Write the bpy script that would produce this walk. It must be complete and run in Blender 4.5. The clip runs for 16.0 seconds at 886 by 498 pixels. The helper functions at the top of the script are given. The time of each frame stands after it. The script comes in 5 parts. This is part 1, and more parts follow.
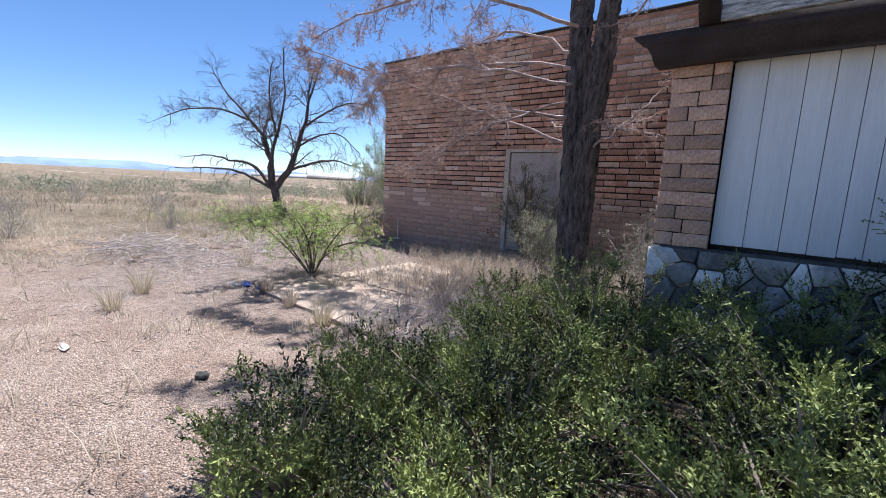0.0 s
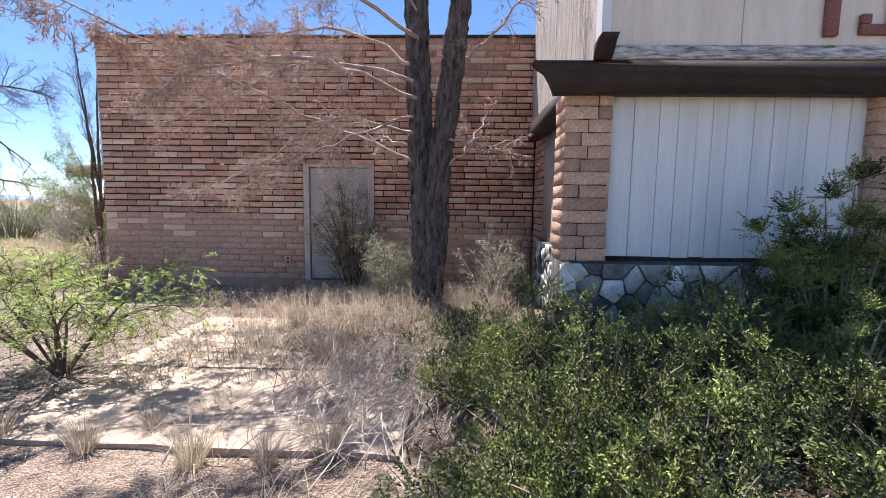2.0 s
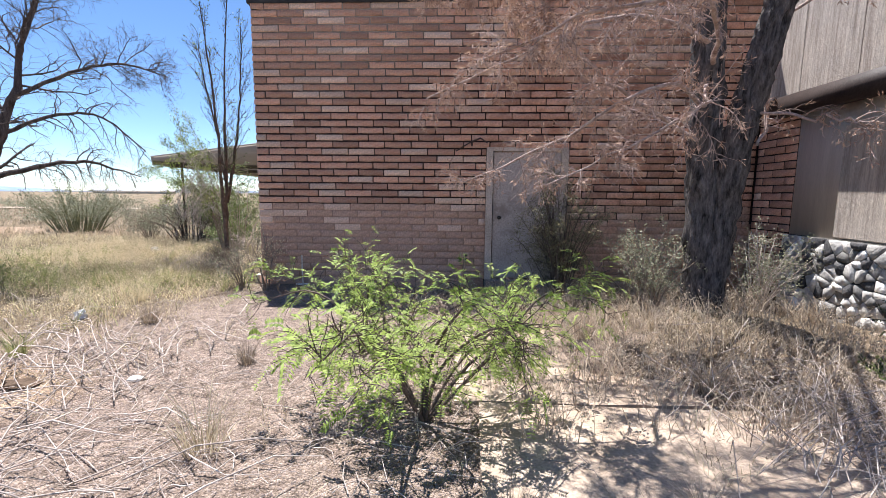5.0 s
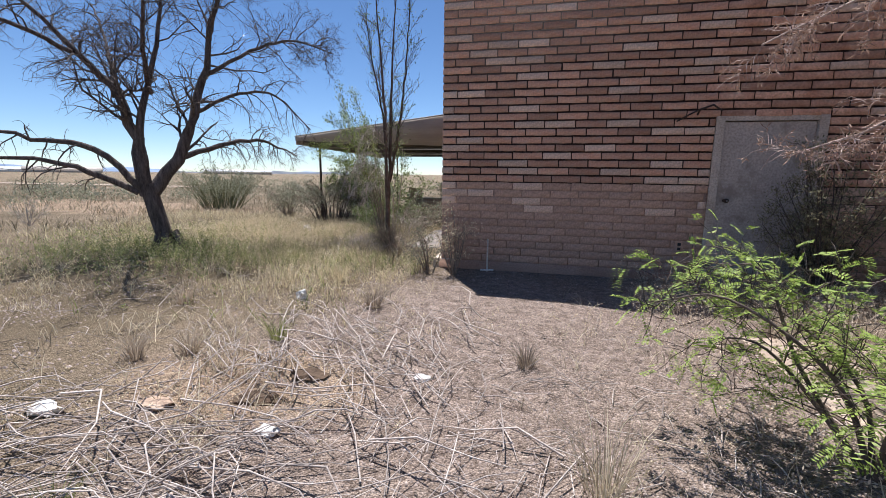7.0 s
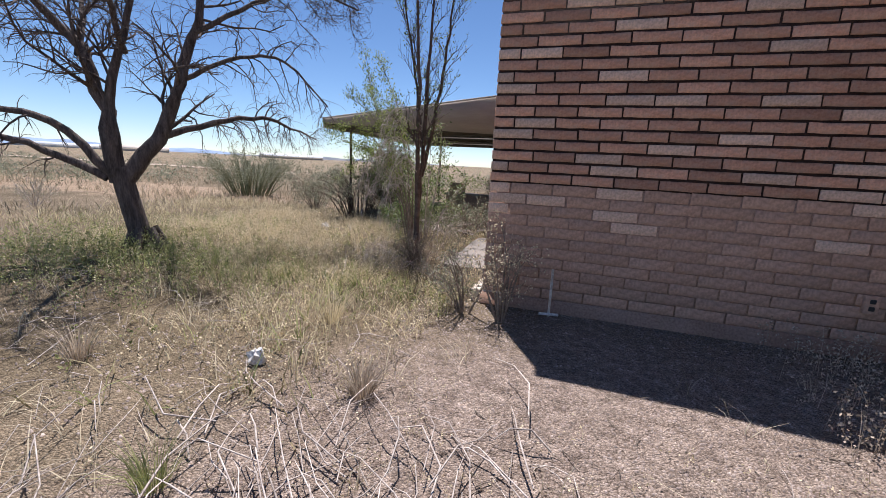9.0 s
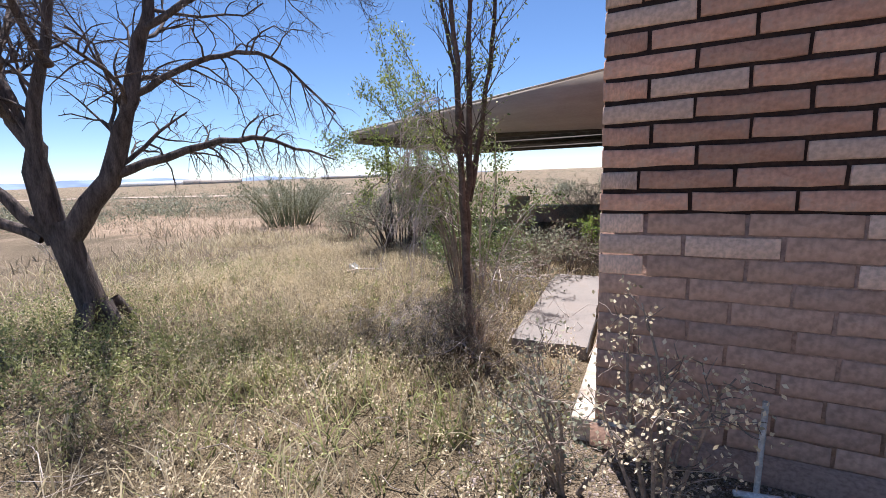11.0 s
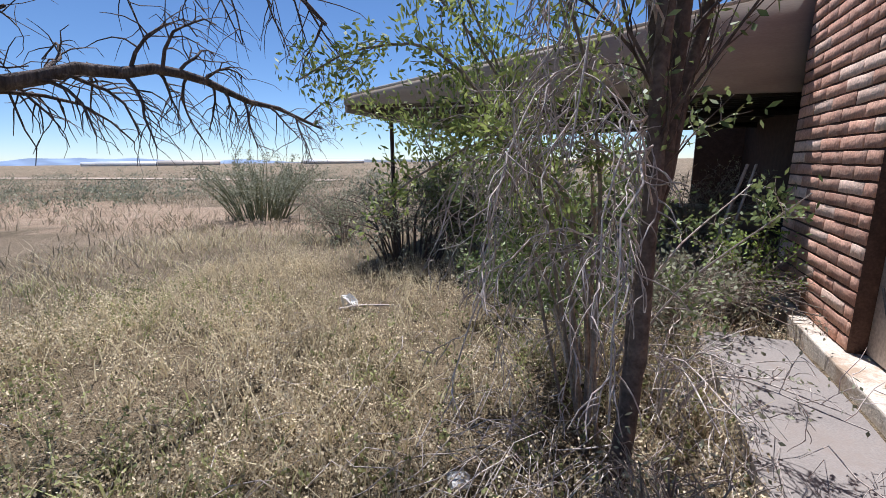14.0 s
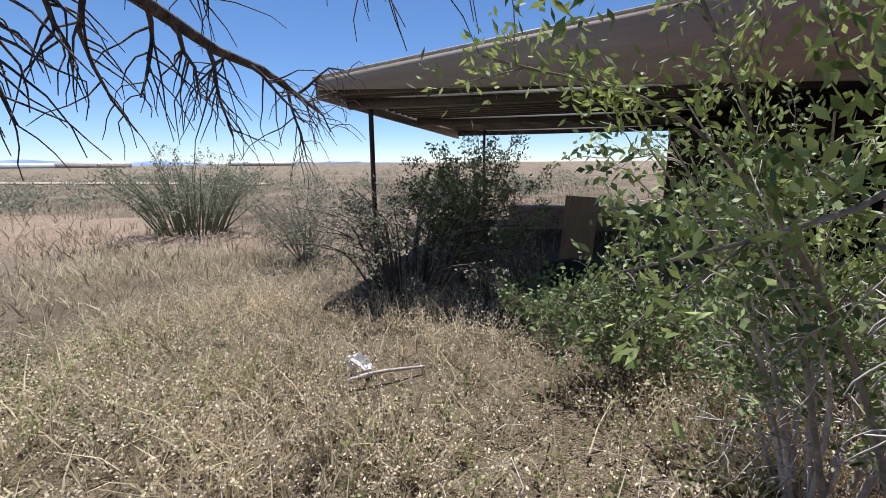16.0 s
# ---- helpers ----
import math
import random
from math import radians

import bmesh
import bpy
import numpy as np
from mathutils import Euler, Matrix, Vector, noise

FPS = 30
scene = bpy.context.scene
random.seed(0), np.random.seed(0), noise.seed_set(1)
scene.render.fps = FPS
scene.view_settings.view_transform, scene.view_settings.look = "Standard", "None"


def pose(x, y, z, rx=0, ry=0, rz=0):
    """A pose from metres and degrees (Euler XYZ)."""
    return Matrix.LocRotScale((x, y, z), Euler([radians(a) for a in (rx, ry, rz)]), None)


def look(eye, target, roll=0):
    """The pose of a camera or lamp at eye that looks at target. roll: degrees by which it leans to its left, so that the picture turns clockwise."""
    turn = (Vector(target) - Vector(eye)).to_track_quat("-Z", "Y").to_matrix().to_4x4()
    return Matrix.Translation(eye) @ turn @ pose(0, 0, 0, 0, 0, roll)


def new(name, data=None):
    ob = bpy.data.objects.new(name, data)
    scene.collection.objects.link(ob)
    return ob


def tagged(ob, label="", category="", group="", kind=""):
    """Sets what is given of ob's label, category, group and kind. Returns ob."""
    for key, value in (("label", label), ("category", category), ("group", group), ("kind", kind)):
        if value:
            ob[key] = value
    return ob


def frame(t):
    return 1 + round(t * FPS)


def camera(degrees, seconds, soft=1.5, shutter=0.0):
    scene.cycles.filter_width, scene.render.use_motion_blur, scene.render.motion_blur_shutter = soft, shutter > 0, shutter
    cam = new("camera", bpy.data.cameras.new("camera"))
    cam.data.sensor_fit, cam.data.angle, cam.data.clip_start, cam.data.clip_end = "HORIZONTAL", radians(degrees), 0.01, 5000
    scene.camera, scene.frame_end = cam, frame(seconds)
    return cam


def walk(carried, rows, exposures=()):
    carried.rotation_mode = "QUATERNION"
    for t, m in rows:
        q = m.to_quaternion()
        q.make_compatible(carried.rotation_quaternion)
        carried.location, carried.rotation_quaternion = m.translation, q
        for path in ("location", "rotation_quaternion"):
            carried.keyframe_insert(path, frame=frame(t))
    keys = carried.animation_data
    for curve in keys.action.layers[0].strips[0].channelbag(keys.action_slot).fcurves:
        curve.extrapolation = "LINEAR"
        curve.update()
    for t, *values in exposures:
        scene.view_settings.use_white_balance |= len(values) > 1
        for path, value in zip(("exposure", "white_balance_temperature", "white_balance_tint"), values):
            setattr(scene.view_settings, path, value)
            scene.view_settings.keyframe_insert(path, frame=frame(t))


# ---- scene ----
cam = camera(92.0, 16.0, soft=0.6)
PATH = [
    (0.0, pose(0.000, 0.000, 1.370, 81.30, -2.70, 39.40)),
    (0.5, pose(-0.482, -0.020, 1.388, 82.00, -2.90, 24.90)),
    (1.0, pose(-0.981, 0.039, 1.415, 83.40, -1.40, 15.80)),
    (1.5, pose(-1.469, 0.084, 1.433, 83.90, -1.50, 6.80)),
    (2.0, pose(-1.910, 0.156, 1.442, 84.00, -0.70, 1.80)),
    (2.5, pose(-2.428, 0.281, 1.424, 84.40, -0.70, 1.30)),
    (3.0, pose(-2.937, 0.424, 1.397, 82.30, -1.70, 0.60)),
    (5.5, pose(-5.375, 0.974, 1.397, 82.90, 0.70, 4.00)),
    (6.0, pose(-5.880, 0.983, 1.397, 82.70, 0.10, 10.20)),
    (6.5, pose(-6.303, 1.034, 1.343, 81.00, 0.20, 12.10)),
    (7.0, pose(-6.606, 1.321, 1.334, 80.20, -0.70, 12.40)),
    (7.5, pose(-6.877, 1.727, 1.325, 79.40, -0.40, 12.30)),
    (8.0, pose(-6.973, 2.147, 1.343, 79.10, -0.60, 12.70)),
    (8.5, pose(-6.959, 2.645, 1.361, 79.00, -2.00, 15.00)),
    (9.0, pose(-7.028, 3.145, 1.379, 78.90, -2.90, 18.60)),
    (11.5, pose(-7.942, 5.530, 1.476, 80.03, 2.59, 26.28)),
    (12.0, pose(-8.161, 5.850, 1.452, 80.32, 3.36, 24.92)),
    (12.5, pose(-8.349, 6.097, 1.453, 80.23, 1.55, 25.04)),
    (13.0, pose(-8.631, 6.426, 1.451, 79.93, 0.91, 24.85)),
    (13.5, pose(-8.966, 6.747, 1.431, 79.23, 0.94, 24.44)),
    (14.0, pose(-9.332, 7.011, 1.425, 78.34, 0.62, 23.78)),
    (14.5, pose(-9.666, 7.186, 1.441, 77.63, 3.44, 21.35)),
    (15.0, pose(-9.952, 7.391, 1.421, 78.44, -0.29, 22.12)),
    (15.5, pose(-10.203, 7.624, 1.410, 79.25, 0.15, 21.73)),
    (16.0, pose(-10.526, 7.862, 1.416, 78.55, 0.54, 15.27)),
]
walk(cam, PATH, [
    (0.0, 0.95, 5800, 13), (1.0, 1.2, 6000, 13), (2.0, 1.42, 6300, 14), (3.0, 1.45, 6400, 14), (5.5, 1.05, 6250, 12), (6.5, 0.65, 6150, 12),
    (9.0, 0.65, 6250, 15), (11.5, 1.0, 6150, 16), (12.5, 1.0, 6150, 16), (14.0, 0.58, 5900, 14), (16.0, 0.58, 5900, 13)])

# ---- world, sun, exposure ----
world = bpy.data.worlds.new("sky")
world.use_nodes = True
scene.world = world
wn = world.node_tree.nodes
wl = world.node_tree.links
sky = wn.new("ShaderNodeTexSky")
sky.sky_type = "NISHITA"
sky.sun_disc = False
sky.sun_elevation = radians(67)
sky.sun_rotation = radians(-27)
sky.altitude = 1200
sky.air_density = 0.85
sky.dust_density = 0.0
sky.ozone_density = 3.2
wn["Background"].inputs["Strength"].default_value = 0.08
deep = wn.new("ShaderNodeHueSaturation")
deep.inputs["Saturation"].default_value = 1.08
wl.new(sky.outputs["Color"], deep.inputs["Color"])
wl.new(deep.outputs["Color"], wn["Background"].inputs["Color"])
sun_data = bpy.data.lights.new("sun", "SUN")
sun_data.energy = 5.0
sun_data.angle = radians(0.53)
sun_data.color = (1.0, 0.965, 0.915)
sun = new("sun", sun_data)
sun.matrix_world = look((-7.6, 14.7, 41), (0, 0, 0))


# ---- materials ----
def material(name, dark, light, scale=6.0, rough=0.8, bump=0.15, fine=60.0, metal=0.0, stain=None, stain_scale=1.5, vary=0.0, island=False, stretch=None, trans=0.0, grain=0.5):
    """A surface with two scales of colour variation, fine relief and, if asked, stains and piece-to-piece change."""
    m = bpy.data.materials.new(name)
    m.use_nodes = True
    nt = m.node_tree
    n, l = nt.nodes, nt.links
    b = n["Principled BSDF"]
    tc = n.new("ShaderNodeTexCoord")
    mp = n.new("ShaderNodeMapping")
    l.new(tc.outputs["Object"], mp.inputs["Vector"])
    if stretch:
        mp.inputs["Scale"].default_value = stretch
    n1 = n.new("ShaderNodeTexNoise")
    n1.inputs["Scale"].default_value = scale
    n1.inputs["Detail"].default_value = 6
    n1.inputs["Roughness"].default_value = 0.65
    l.new(mp.outputs["Vector"], n1.inputs["Vector"])
    r1 = n.new("ShaderNodeValToRGB")
    r1.color_ramp.elements[0].position = 0.32
    r1.color_ramp.elements[1].position = 0.68
    r1.color_ramp.elements[0].color = (*dark, 1)
    r1.color_ramp.elements[1].color = (*light, 1)
    l.new(n1.outputs["Fac"], r1.inputs["Fac"])
    col = r1.outputs["Color"]
    n2 = n.new("ShaderNodeTexNoise")
    n2.inputs["Scale"].default_value = fine
    n2.inputs["Detail"].default_value = 4
    l.new(mp.outputs["Vector"], n2.inputs["Vector"])
    mx = n.new("ShaderNodeMix")
    mx.data_type = "RGBA"
    mx.blend_type = "MULTIPLY"
    mx.inputs["Factor"].default_value = grain
    r2 = n.new("ShaderNodeValToRGB")
    r2.color_ramp.elements[0].position = 0.35
    r2.color_ramp.elements[1].position = 0.62
    r2.color_ramp.elements[0].color = (0.45, 0.45, 0.45, 1)
    r2.color_ramp.elements[1].color = (1.15, 1.15, 1.15, 1)
    l.new(n2.outputs["Fac"], r2.inputs["Fac"])
    l.new(col, mx.inputs["A"])
    l.new(r2.outputs["Color"], mx.inputs["B"])
    col = mx.outputs["Result"]
    if stain:
        n3 = n.new("ShaderNodeTexNoise")
        n3.inputs["Scale"].default_value = stain_scale
        n3.inputs["Detail"].default_value = 8
        n3.inputs["Roughness"].default_value = 0.7
        l.new(tc.outputs["Object"], n3.inputs["Vector"])
        r3 = n.new("ShaderNodeValToRGB")
        r3.color_ramp.elements[0].position = 0.5
        r3.color_ramp.elements[1].position = 0.62
        l.new(n3.outputs["Fac"], r3.inputs["Fac"])
        m3 = n.new("ShaderNodeMix")
        m3.data_type = "RGBA"
        l.new(r3.outputs["Color"], m3.inputs["Factor"])
        l.new(col, m3.inputs["A"])
        m3.inputs["B"].default_value = (*stain, 1)
        col = m3.outputs["Result"]
    if vary:
        hs = n.new("ShaderNodeHueSaturation")
        mr = n.new("ShaderNodeMapRange")
        mr.inputs["To Min"].default_value = 1 - vary
        mr.inputs["To Max"].default_value = 1 + vary
        if island:
            src = n.new("ShaderNodeNewGeometry").outputs["Random Per Island"]
        else:
            src = n.new("ShaderNodeObjectInfo").outputs["Random"]
        l.new(src, mr.inputs["Value"])
        l.new(mr.outputs["Result"], hs.inputs["Value"])
        l.new(col, hs.inputs["Color"])
        col = hs.outputs["Color"]
    l.new(col, b.inputs["Base Color"])
    b.inputs["Roughness"].default_value = rough
    b.inputs["Metallic"].default_value = metal
    b.inputs["Specular IOR Level"].default_value = 0.3
    if trans:
        b.inputs["Transmission Weight"].default_value = 0.0
        b.inputs["Subsurface Weight"].default_value = trans
        b.inputs["Subsurface Radius"].default_value = (0.01, 0.01, 0.004)
        b.inputs["Subsurface Scale"].default_value = 0.5
    if bump:
        bp = n.new("ShaderNodeBump")
        bp.inputs["Strength"].default_value = bump
        bp.inputs["Distance"].default_value = 0.02
        ad = n.new("ShaderNodeMath")
        ad.operation = "ADD"
        l.new(n1.outputs["Fac"], ad.inputs[0])
        l.new(n2.outputs["Fac"], ad.inputs[1])
        l.new(ad.outputs["Value"], bp.inputs["Height"])
        l.new(bp.outputs["Normal"], b.inputs["Normal"])
    return m


def leaf_material(name, dark, light, clump=3.0, see_through=0.35, rough=0.55, each=0.6, gain=1.0):
    """Foliage: colour changes from leaf to leaf and clump to clump, and some light passes through."""
    m = bpy.data.materials.new(name)
    m.use_nodes = True
    nt = m.node_tree
    n, l = nt.nodes, nt.links
    b = n["Principled BSDF"]
    geo = n.new("ShaderNodeNewGeometry")
    tc = n.new("ShaderNodeTexCoord")
    n1 = n.new("ShaderNodeTexNoise")
    n1.inputs["Scale"].default_value = clump
    n1.inputs["Detail"].default_value = 3
    l.new(tc.outputs["Object"], n1.inputs["Vector"])
    ad = n.new("ShaderNodeMath")
    ad.operation = "MULTIPLY_ADD"
    l.new(geo.outputs["Random Per Island"], ad.inputs[0])
    ad.inputs[1].default_value = each
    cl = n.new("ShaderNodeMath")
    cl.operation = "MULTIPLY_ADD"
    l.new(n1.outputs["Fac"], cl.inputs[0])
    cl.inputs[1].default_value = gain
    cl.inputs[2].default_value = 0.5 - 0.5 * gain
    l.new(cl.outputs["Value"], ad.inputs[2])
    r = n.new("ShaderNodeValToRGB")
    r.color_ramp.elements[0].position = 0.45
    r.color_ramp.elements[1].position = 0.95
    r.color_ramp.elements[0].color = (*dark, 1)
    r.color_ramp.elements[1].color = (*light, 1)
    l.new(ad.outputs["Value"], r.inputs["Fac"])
    l.new(r.outputs["Color"], b.inputs["Base Color"])
    b.inputs["Roughness"].default_value = rough
    b.inputs["Specular IOR Level"].default_value = 0.35
    t = n.new("ShaderNodeBsdfTranslucent")
    l.new(r.outputs["Color"], t.inputs["Color"])
    mix = n.new("ShaderNodeMixShader")
    mix.inputs["Fac"].default_value = see_through
    l.new(b.outputs["BSDF"], mix.inputs[1])
    l.new(t.outputs["BSDF"], mix.inputs[2])
    l.new(mix.outputs["Shader"], n["Material Output"].inputs["Surface"])
    return m


def ground_material():
    """Desert soil: pinkish sand and gravel, dry litter, reddish bare patches, pale straw cover further out."""
    m = bpy.data.materials.new("desert_ground")
    m.use_nodes = True
    nt = m.node_tree
    n, l = nt.nodes, nt.links
    b = n["Principled BSDF"]
    tc = n.new("ShaderNodeTexCoord")

    def tex(scale, detail, rough=0.6):
        t = n.new("ShaderNodeTexNoise")
        t.inputs["Scale"].default_value = scale
        t.inputs["Detail"].default_value = detail
        t.inputs["Roughness"].default_value = rough
        l.new(tc.outputs["Object"], t.inputs["Vector"])
        return t.outputs["Fac"]

    def ramp(fac, *stops):
        r = n.new("ShaderNodeValToRGB")
        for k, (p, c) in enumerate(stops):
            e = r.color_ramp.elements[k] if k < 2 else r.color_ramp.elements.new(p)
            e.position, e.color = p, (*c, 1)
        l.new(fac, r.inputs["Fac"])
        return r.outputs["Color"]

    def blend(f, a, c, kind="MIX", amount=None):
        x = n.new("ShaderNodeMix")
        x.data_type, x.blend_type = "RGBA", kind
        if f is None:
            x.inputs["Factor"].default_value = amount
        else:
            l.new(f, x.inputs["Factor"])
        l.new(a, x.inputs["A"])
        l.new(c, x.inputs["B"])
        return x.outputs["Result"]

    def place(x0, y0, rx, ry, soft, wob=1.2):
        """1 inside an uneven oval patch."""
        sp = n.new("ShaderNodeMapping")
        sp.inputs["Location"].default_value = (-x0 / rx, -y0 / ry, 0)
        sp.inputs["Scale"].default_value = (1 / rx, 1 / ry, 0)
        l.new(tc.outputs["Object"], sp.inputs["Vector"])
        ln = n.new("ShaderNodeVectorMath")
        ln.operation = "LENGTH"
        l.new(sp.outputs["Vector"], ln.inputs[0])
        ma = n.new("ShaderNodeMath")
        ma.operation = "MULTIPLY_ADD"
        l.new(tex(0.9, 5), ma.inputs[0])
        ma.inputs[1].default_value = wob
        l.new(ln.outputs["Value"], ma.inputs[2])
        mr = n.new("ShaderNodeMapRange")
        mr.inputs["From Min"].default_value = 1 + wob / 2 - soft
        mr.inputs["From Max"].default_value = 1 + wob / 2 + soft
        mr.inputs["To Min"].default_value = 1
        mr.inputs["To Max"].default_value = 0
        l.new(ma.outputs["Value"], mr.inputs["Value"])
        return mr.outputs["Result"]

    sand = ramp(tex(1.3, 8), (0.3, (0.44, 0.32, 0.245)), (0.7, (0.66, 0.53, 0.43)))
    gravel = ramp(tex(9, 7, 0.75), (0.3, (0.26, 0.20, 0.165)), (0.7, (0.66, 0.54, 0.46)))
    field = ramp(tex(0.35, 8, 0.7), (0.3, (0.16, 0.13, 0.085)), (0.5, (0.33, 0.265, 0.185)), (0.7, (0.50, 0.40, 0.29)))
    red = ramp(tex(2.2, 7), (0.3, (0.46, 0.335, 0.23)), (0.7, (0.66, 0.52, 0.385)))
    base = field
    base = blend(place(-3.5, -1.0, 5.5, 4.6, 0.3), base, sand)
    base = blend(place(-6.2, 4.2, 2.6, 3.2, 0.25), base, gravel)
    base = blend(place(-25, 14.5, 9, 2.6, 0.2), base, red)
    base = blend(place(-8.4, 3.6, 0.8, 0.45, 0.25), base, red)
    base = blend(place(-10.2, 1.6, 1.2, 0.7, 0.25), base, red)
    # shade under the juniper bed, painted as a near-black ground patch
    bed_shade = ramp(tex(6, 6), (0.3, (0.035, 0.028, 0.02)), (0.7, (0.14, 0.11, 0.08)))
    base = blend(place(0.9, 2.6, 2.6, 1.5, 0.2, 0.5), base, bed_shade)
    # soil under the grass, darkened to hold the shade between blades
    meadow = ramp(tex(2.0, 7, 0.7), (0.3, (0.17, 0.135, 0.085)), (0.7, (0.40, 0.32, 0.215)))
    base = blend(place(-11.2, 8.4, 3.6, 3.4, 0.3), base, meadow)
    cells = n.new("ShaderNodeTexVoronoi")
    cells.inputs["Scale"].default_value = 90
    l.new(tc.outputs["Object"], cells.inputs["Vector"])
    hue = n.new("ShaderNodeSeparateColor")
    l.new(cells.outputs["Color"], hue.inputs["Color"])
    grit = ramp(hue.outputs[0], (0.0, (0.42, 0.40, 0.39)), (0.55, (0.95, 0.93, 0.92)), (1.0, (1.14, 1.12, 1.1)))
    base = blend(None, base, grit, "MULTIPLY", 0.75)
    rim = ramp(cells.outputs["Distance"], (0.35, (1.0, 1.0, 1.0)), (0.75, (0.5, 0.48, 0.46)))
    base = blend(None, base, rim, "MULTIPLY", 0.6)
    speck = ramp(tex(140, 3), (0.36, (0.4, 0.38, 0.36)), (0.6, (1.18, 1.16, 1.14)))
    base = blend(None, base, speck, "MULTIPLY", 0.65)
    bits = ramp(tex(34, 5, 0.8), (0.36, (0.45, 0.42, 0.4)), (0.52, (1.05, 1.05, 1.05)))
    base = blend(None, base, bits, "MULTIPLY", 0.6)
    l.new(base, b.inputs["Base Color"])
    b.inputs["Roughness"].default_value = 0.95
    b.inputs["Specular IOR Level"].default_value = 0.1
    bp = n.new("ShaderNodeBump")
    bp.inputs["Strength"].default_value = 0.9
    bp.inputs["Distance"].default_value = 0.03
    ad = n.new("ShaderNodeMath")
    ad.operation = "ADD"
    l.new(tex(40, 6, 0.7), ad.inputs[0])
    dome = n.new("ShaderNodeMath")
    dome.operation = "MULTIPLY"
    dome.inputs[1].default_value = -0.7
    l.new(cells.outputs["Distance"], dome.inputs[0])
    l.new(dome.outputs["Value"], ad.inputs[1])
    l.new(ad.outputs["Value"], bp.inputs["Height"])
    l.new(bp.outputs["Normal"], b.inputs["Normal"])
    return m


M_GROUND = ground_material()
M_BRICK = material("fired_adobe_brick", (0.44, 0.22, 0.148), (0.65, 0.395, 0.285), 5, 0.9, 0.35, 45, vary=0.3, stain=(0.46, 0.30, 0.23), stain_scale=7, grain=0.4)
# side wall's brick copy, with the sunlit look put into its colour
M_BRICK_SUNLIT = material("sunlit_side_brick", (0.46, 0.235, 0.165), (0.66, 0.385, 0.285), 5, 0.9, 0.25, 45, vary=0.2, grain=0.35)
M_BRICK_PALE = material("pale_brick", (0.60, 0.41, 0.31), (0.76, 0.55, 0.43), 6, 0.9, 0.35, 45, vary=0.18, grain=0.4)
M_BRICK_JOINED = material("fired_adobe_brick_field", (0.44, 0.22, 0.148), (0.65, 0.395, 0.285), 5, 0.9, 0.35, 45, vary=0.3, island=True, grain=0.4)
M_BRICK_WORN = material("silted_brick", (0.44, 0.275, 0.2), (0.58, 0.38, 0.285), 2.5, 0.95, 0.25, 30, stain=(0.47, 0.30, 0.23), vary=0.1)
M_BRICK_WORN_J = material("silted_brick_field", (0.44, 0.275, 0.2), (0.58, 0.38, 0.285), 2.5, 0.95, 0.25, 30, vary=0.1, island=True)
M_BRICK_TAN = material("tan_brick", (0.46, 0.275, 0.19), (0.64, 0.43, 0.32), 5, 0.9, 0.35, 45, vary=0.25)
# joint shadow is put into both mortar colours, lighter on the sunlit side
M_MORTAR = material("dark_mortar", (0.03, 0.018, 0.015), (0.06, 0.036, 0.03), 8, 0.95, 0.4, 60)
M_MORTAR_RED = material("shaded_joint_mortar", (0.07, 0.038, 0.028), (0.13, 0.072, 0.054), 8, 0.95, 0.4, 60)
M_SILT_SHADE = material("silt_and_footing_shade", (0.35, 0.215, 0.155), (0.47, 0.3, 0.225), 3, 0.95, 0.3, 50)
M_CONCRETE = material("old_concrete", (0.215, 0.19, 0.172), (0.28, 0.25, 0.228), 2, 0.9, 0.15, 90, stain=(0.235, 0.2, 0.175), stain_scale=2.2, grain=0.25)
M_FOOTING = material("pale_footing", (0.50, 0.42, 0.34), (0.70, 0.62, 0.52), 4, 0.9, 0.25, 60, stain=(0.38, 0.28, 0.2), stain_scale=2.5)
M_WALK = material("sandy_walk", (0.34, 0.26, 0.20), (0.54, 0.43, 0.34), 2.5, 0.95, 0.3, 60, stain=(0.36, 0.27, 0.2), stain_scale=1.8)
M_WHITE = material("white_board_paint", (0.66, 0.665, 0.67), (0.80, 0.80, 0.80), 1.1, 0.55, 0.05, 22, stretch=(5, 5, 0.35), vary=0.03, grain=0.1)
M_BEIGE = material("beige_panel_paint", (0.66, 0.57, 0.48), (0.80, 0.71, 0.61), 1.2, 0.75, 0.06, 30, stretch=(4, 4, 0.4), grain=0.12)
M_WEATHERED = material("weathered_board", (0.34, 0.28, 0.24), (0.68, 0.60, 0.52), 3, 0.85, 0.3, 40, stretch=(9, 9, 0.5))
M_BROWN = material("dark_brown_paint", (0.030, 0.020, 0.018), (0.055, 0.040, 0.036), 4, 0.6, 0.1, 50, vary=0.05)
M_PEEL = material("peeling_white_paint", (0.10, 0.09, 0.085), (0.86, 0.85, 0.82), 9, 0.8, 0.5, 60, stretch=(0.8, 1, 6))
M_STONE = material("rubble_stone", (0.24, 0.23, 0.225), (0.72, 0.69, 0.65), 4, 0.85, 0.5, 40, vary=0.75, grain=0.3)
M_STONE_GREY = material("dark_rubble_stone", (0.05, 0.05, 0.055), (0.14, 0.135, 0.135), 5, 0.85, 0.5, 40, vary=0.3)
M_STONE_DARK = material("stone_joint", (0.045, 0.042, 0.04), (0.12, 0.11, 0.10), 8, 0.95, 0.4, 50)
M_DOOR = material("greyed_door_paint", (0.42, 0.36, 0.33), (0.58, 0.51, 0.47), 2, 0.7, 0.1, 40, stain=(0.30, 0.25, 0.22), stain_scale=2.0)
M_DOOR_FRAME = material("door_frame_paint", (0.46, 0.38, 0.32), (0.62, 0.53, 0.46), 5, 0.75, 0.15, 50)
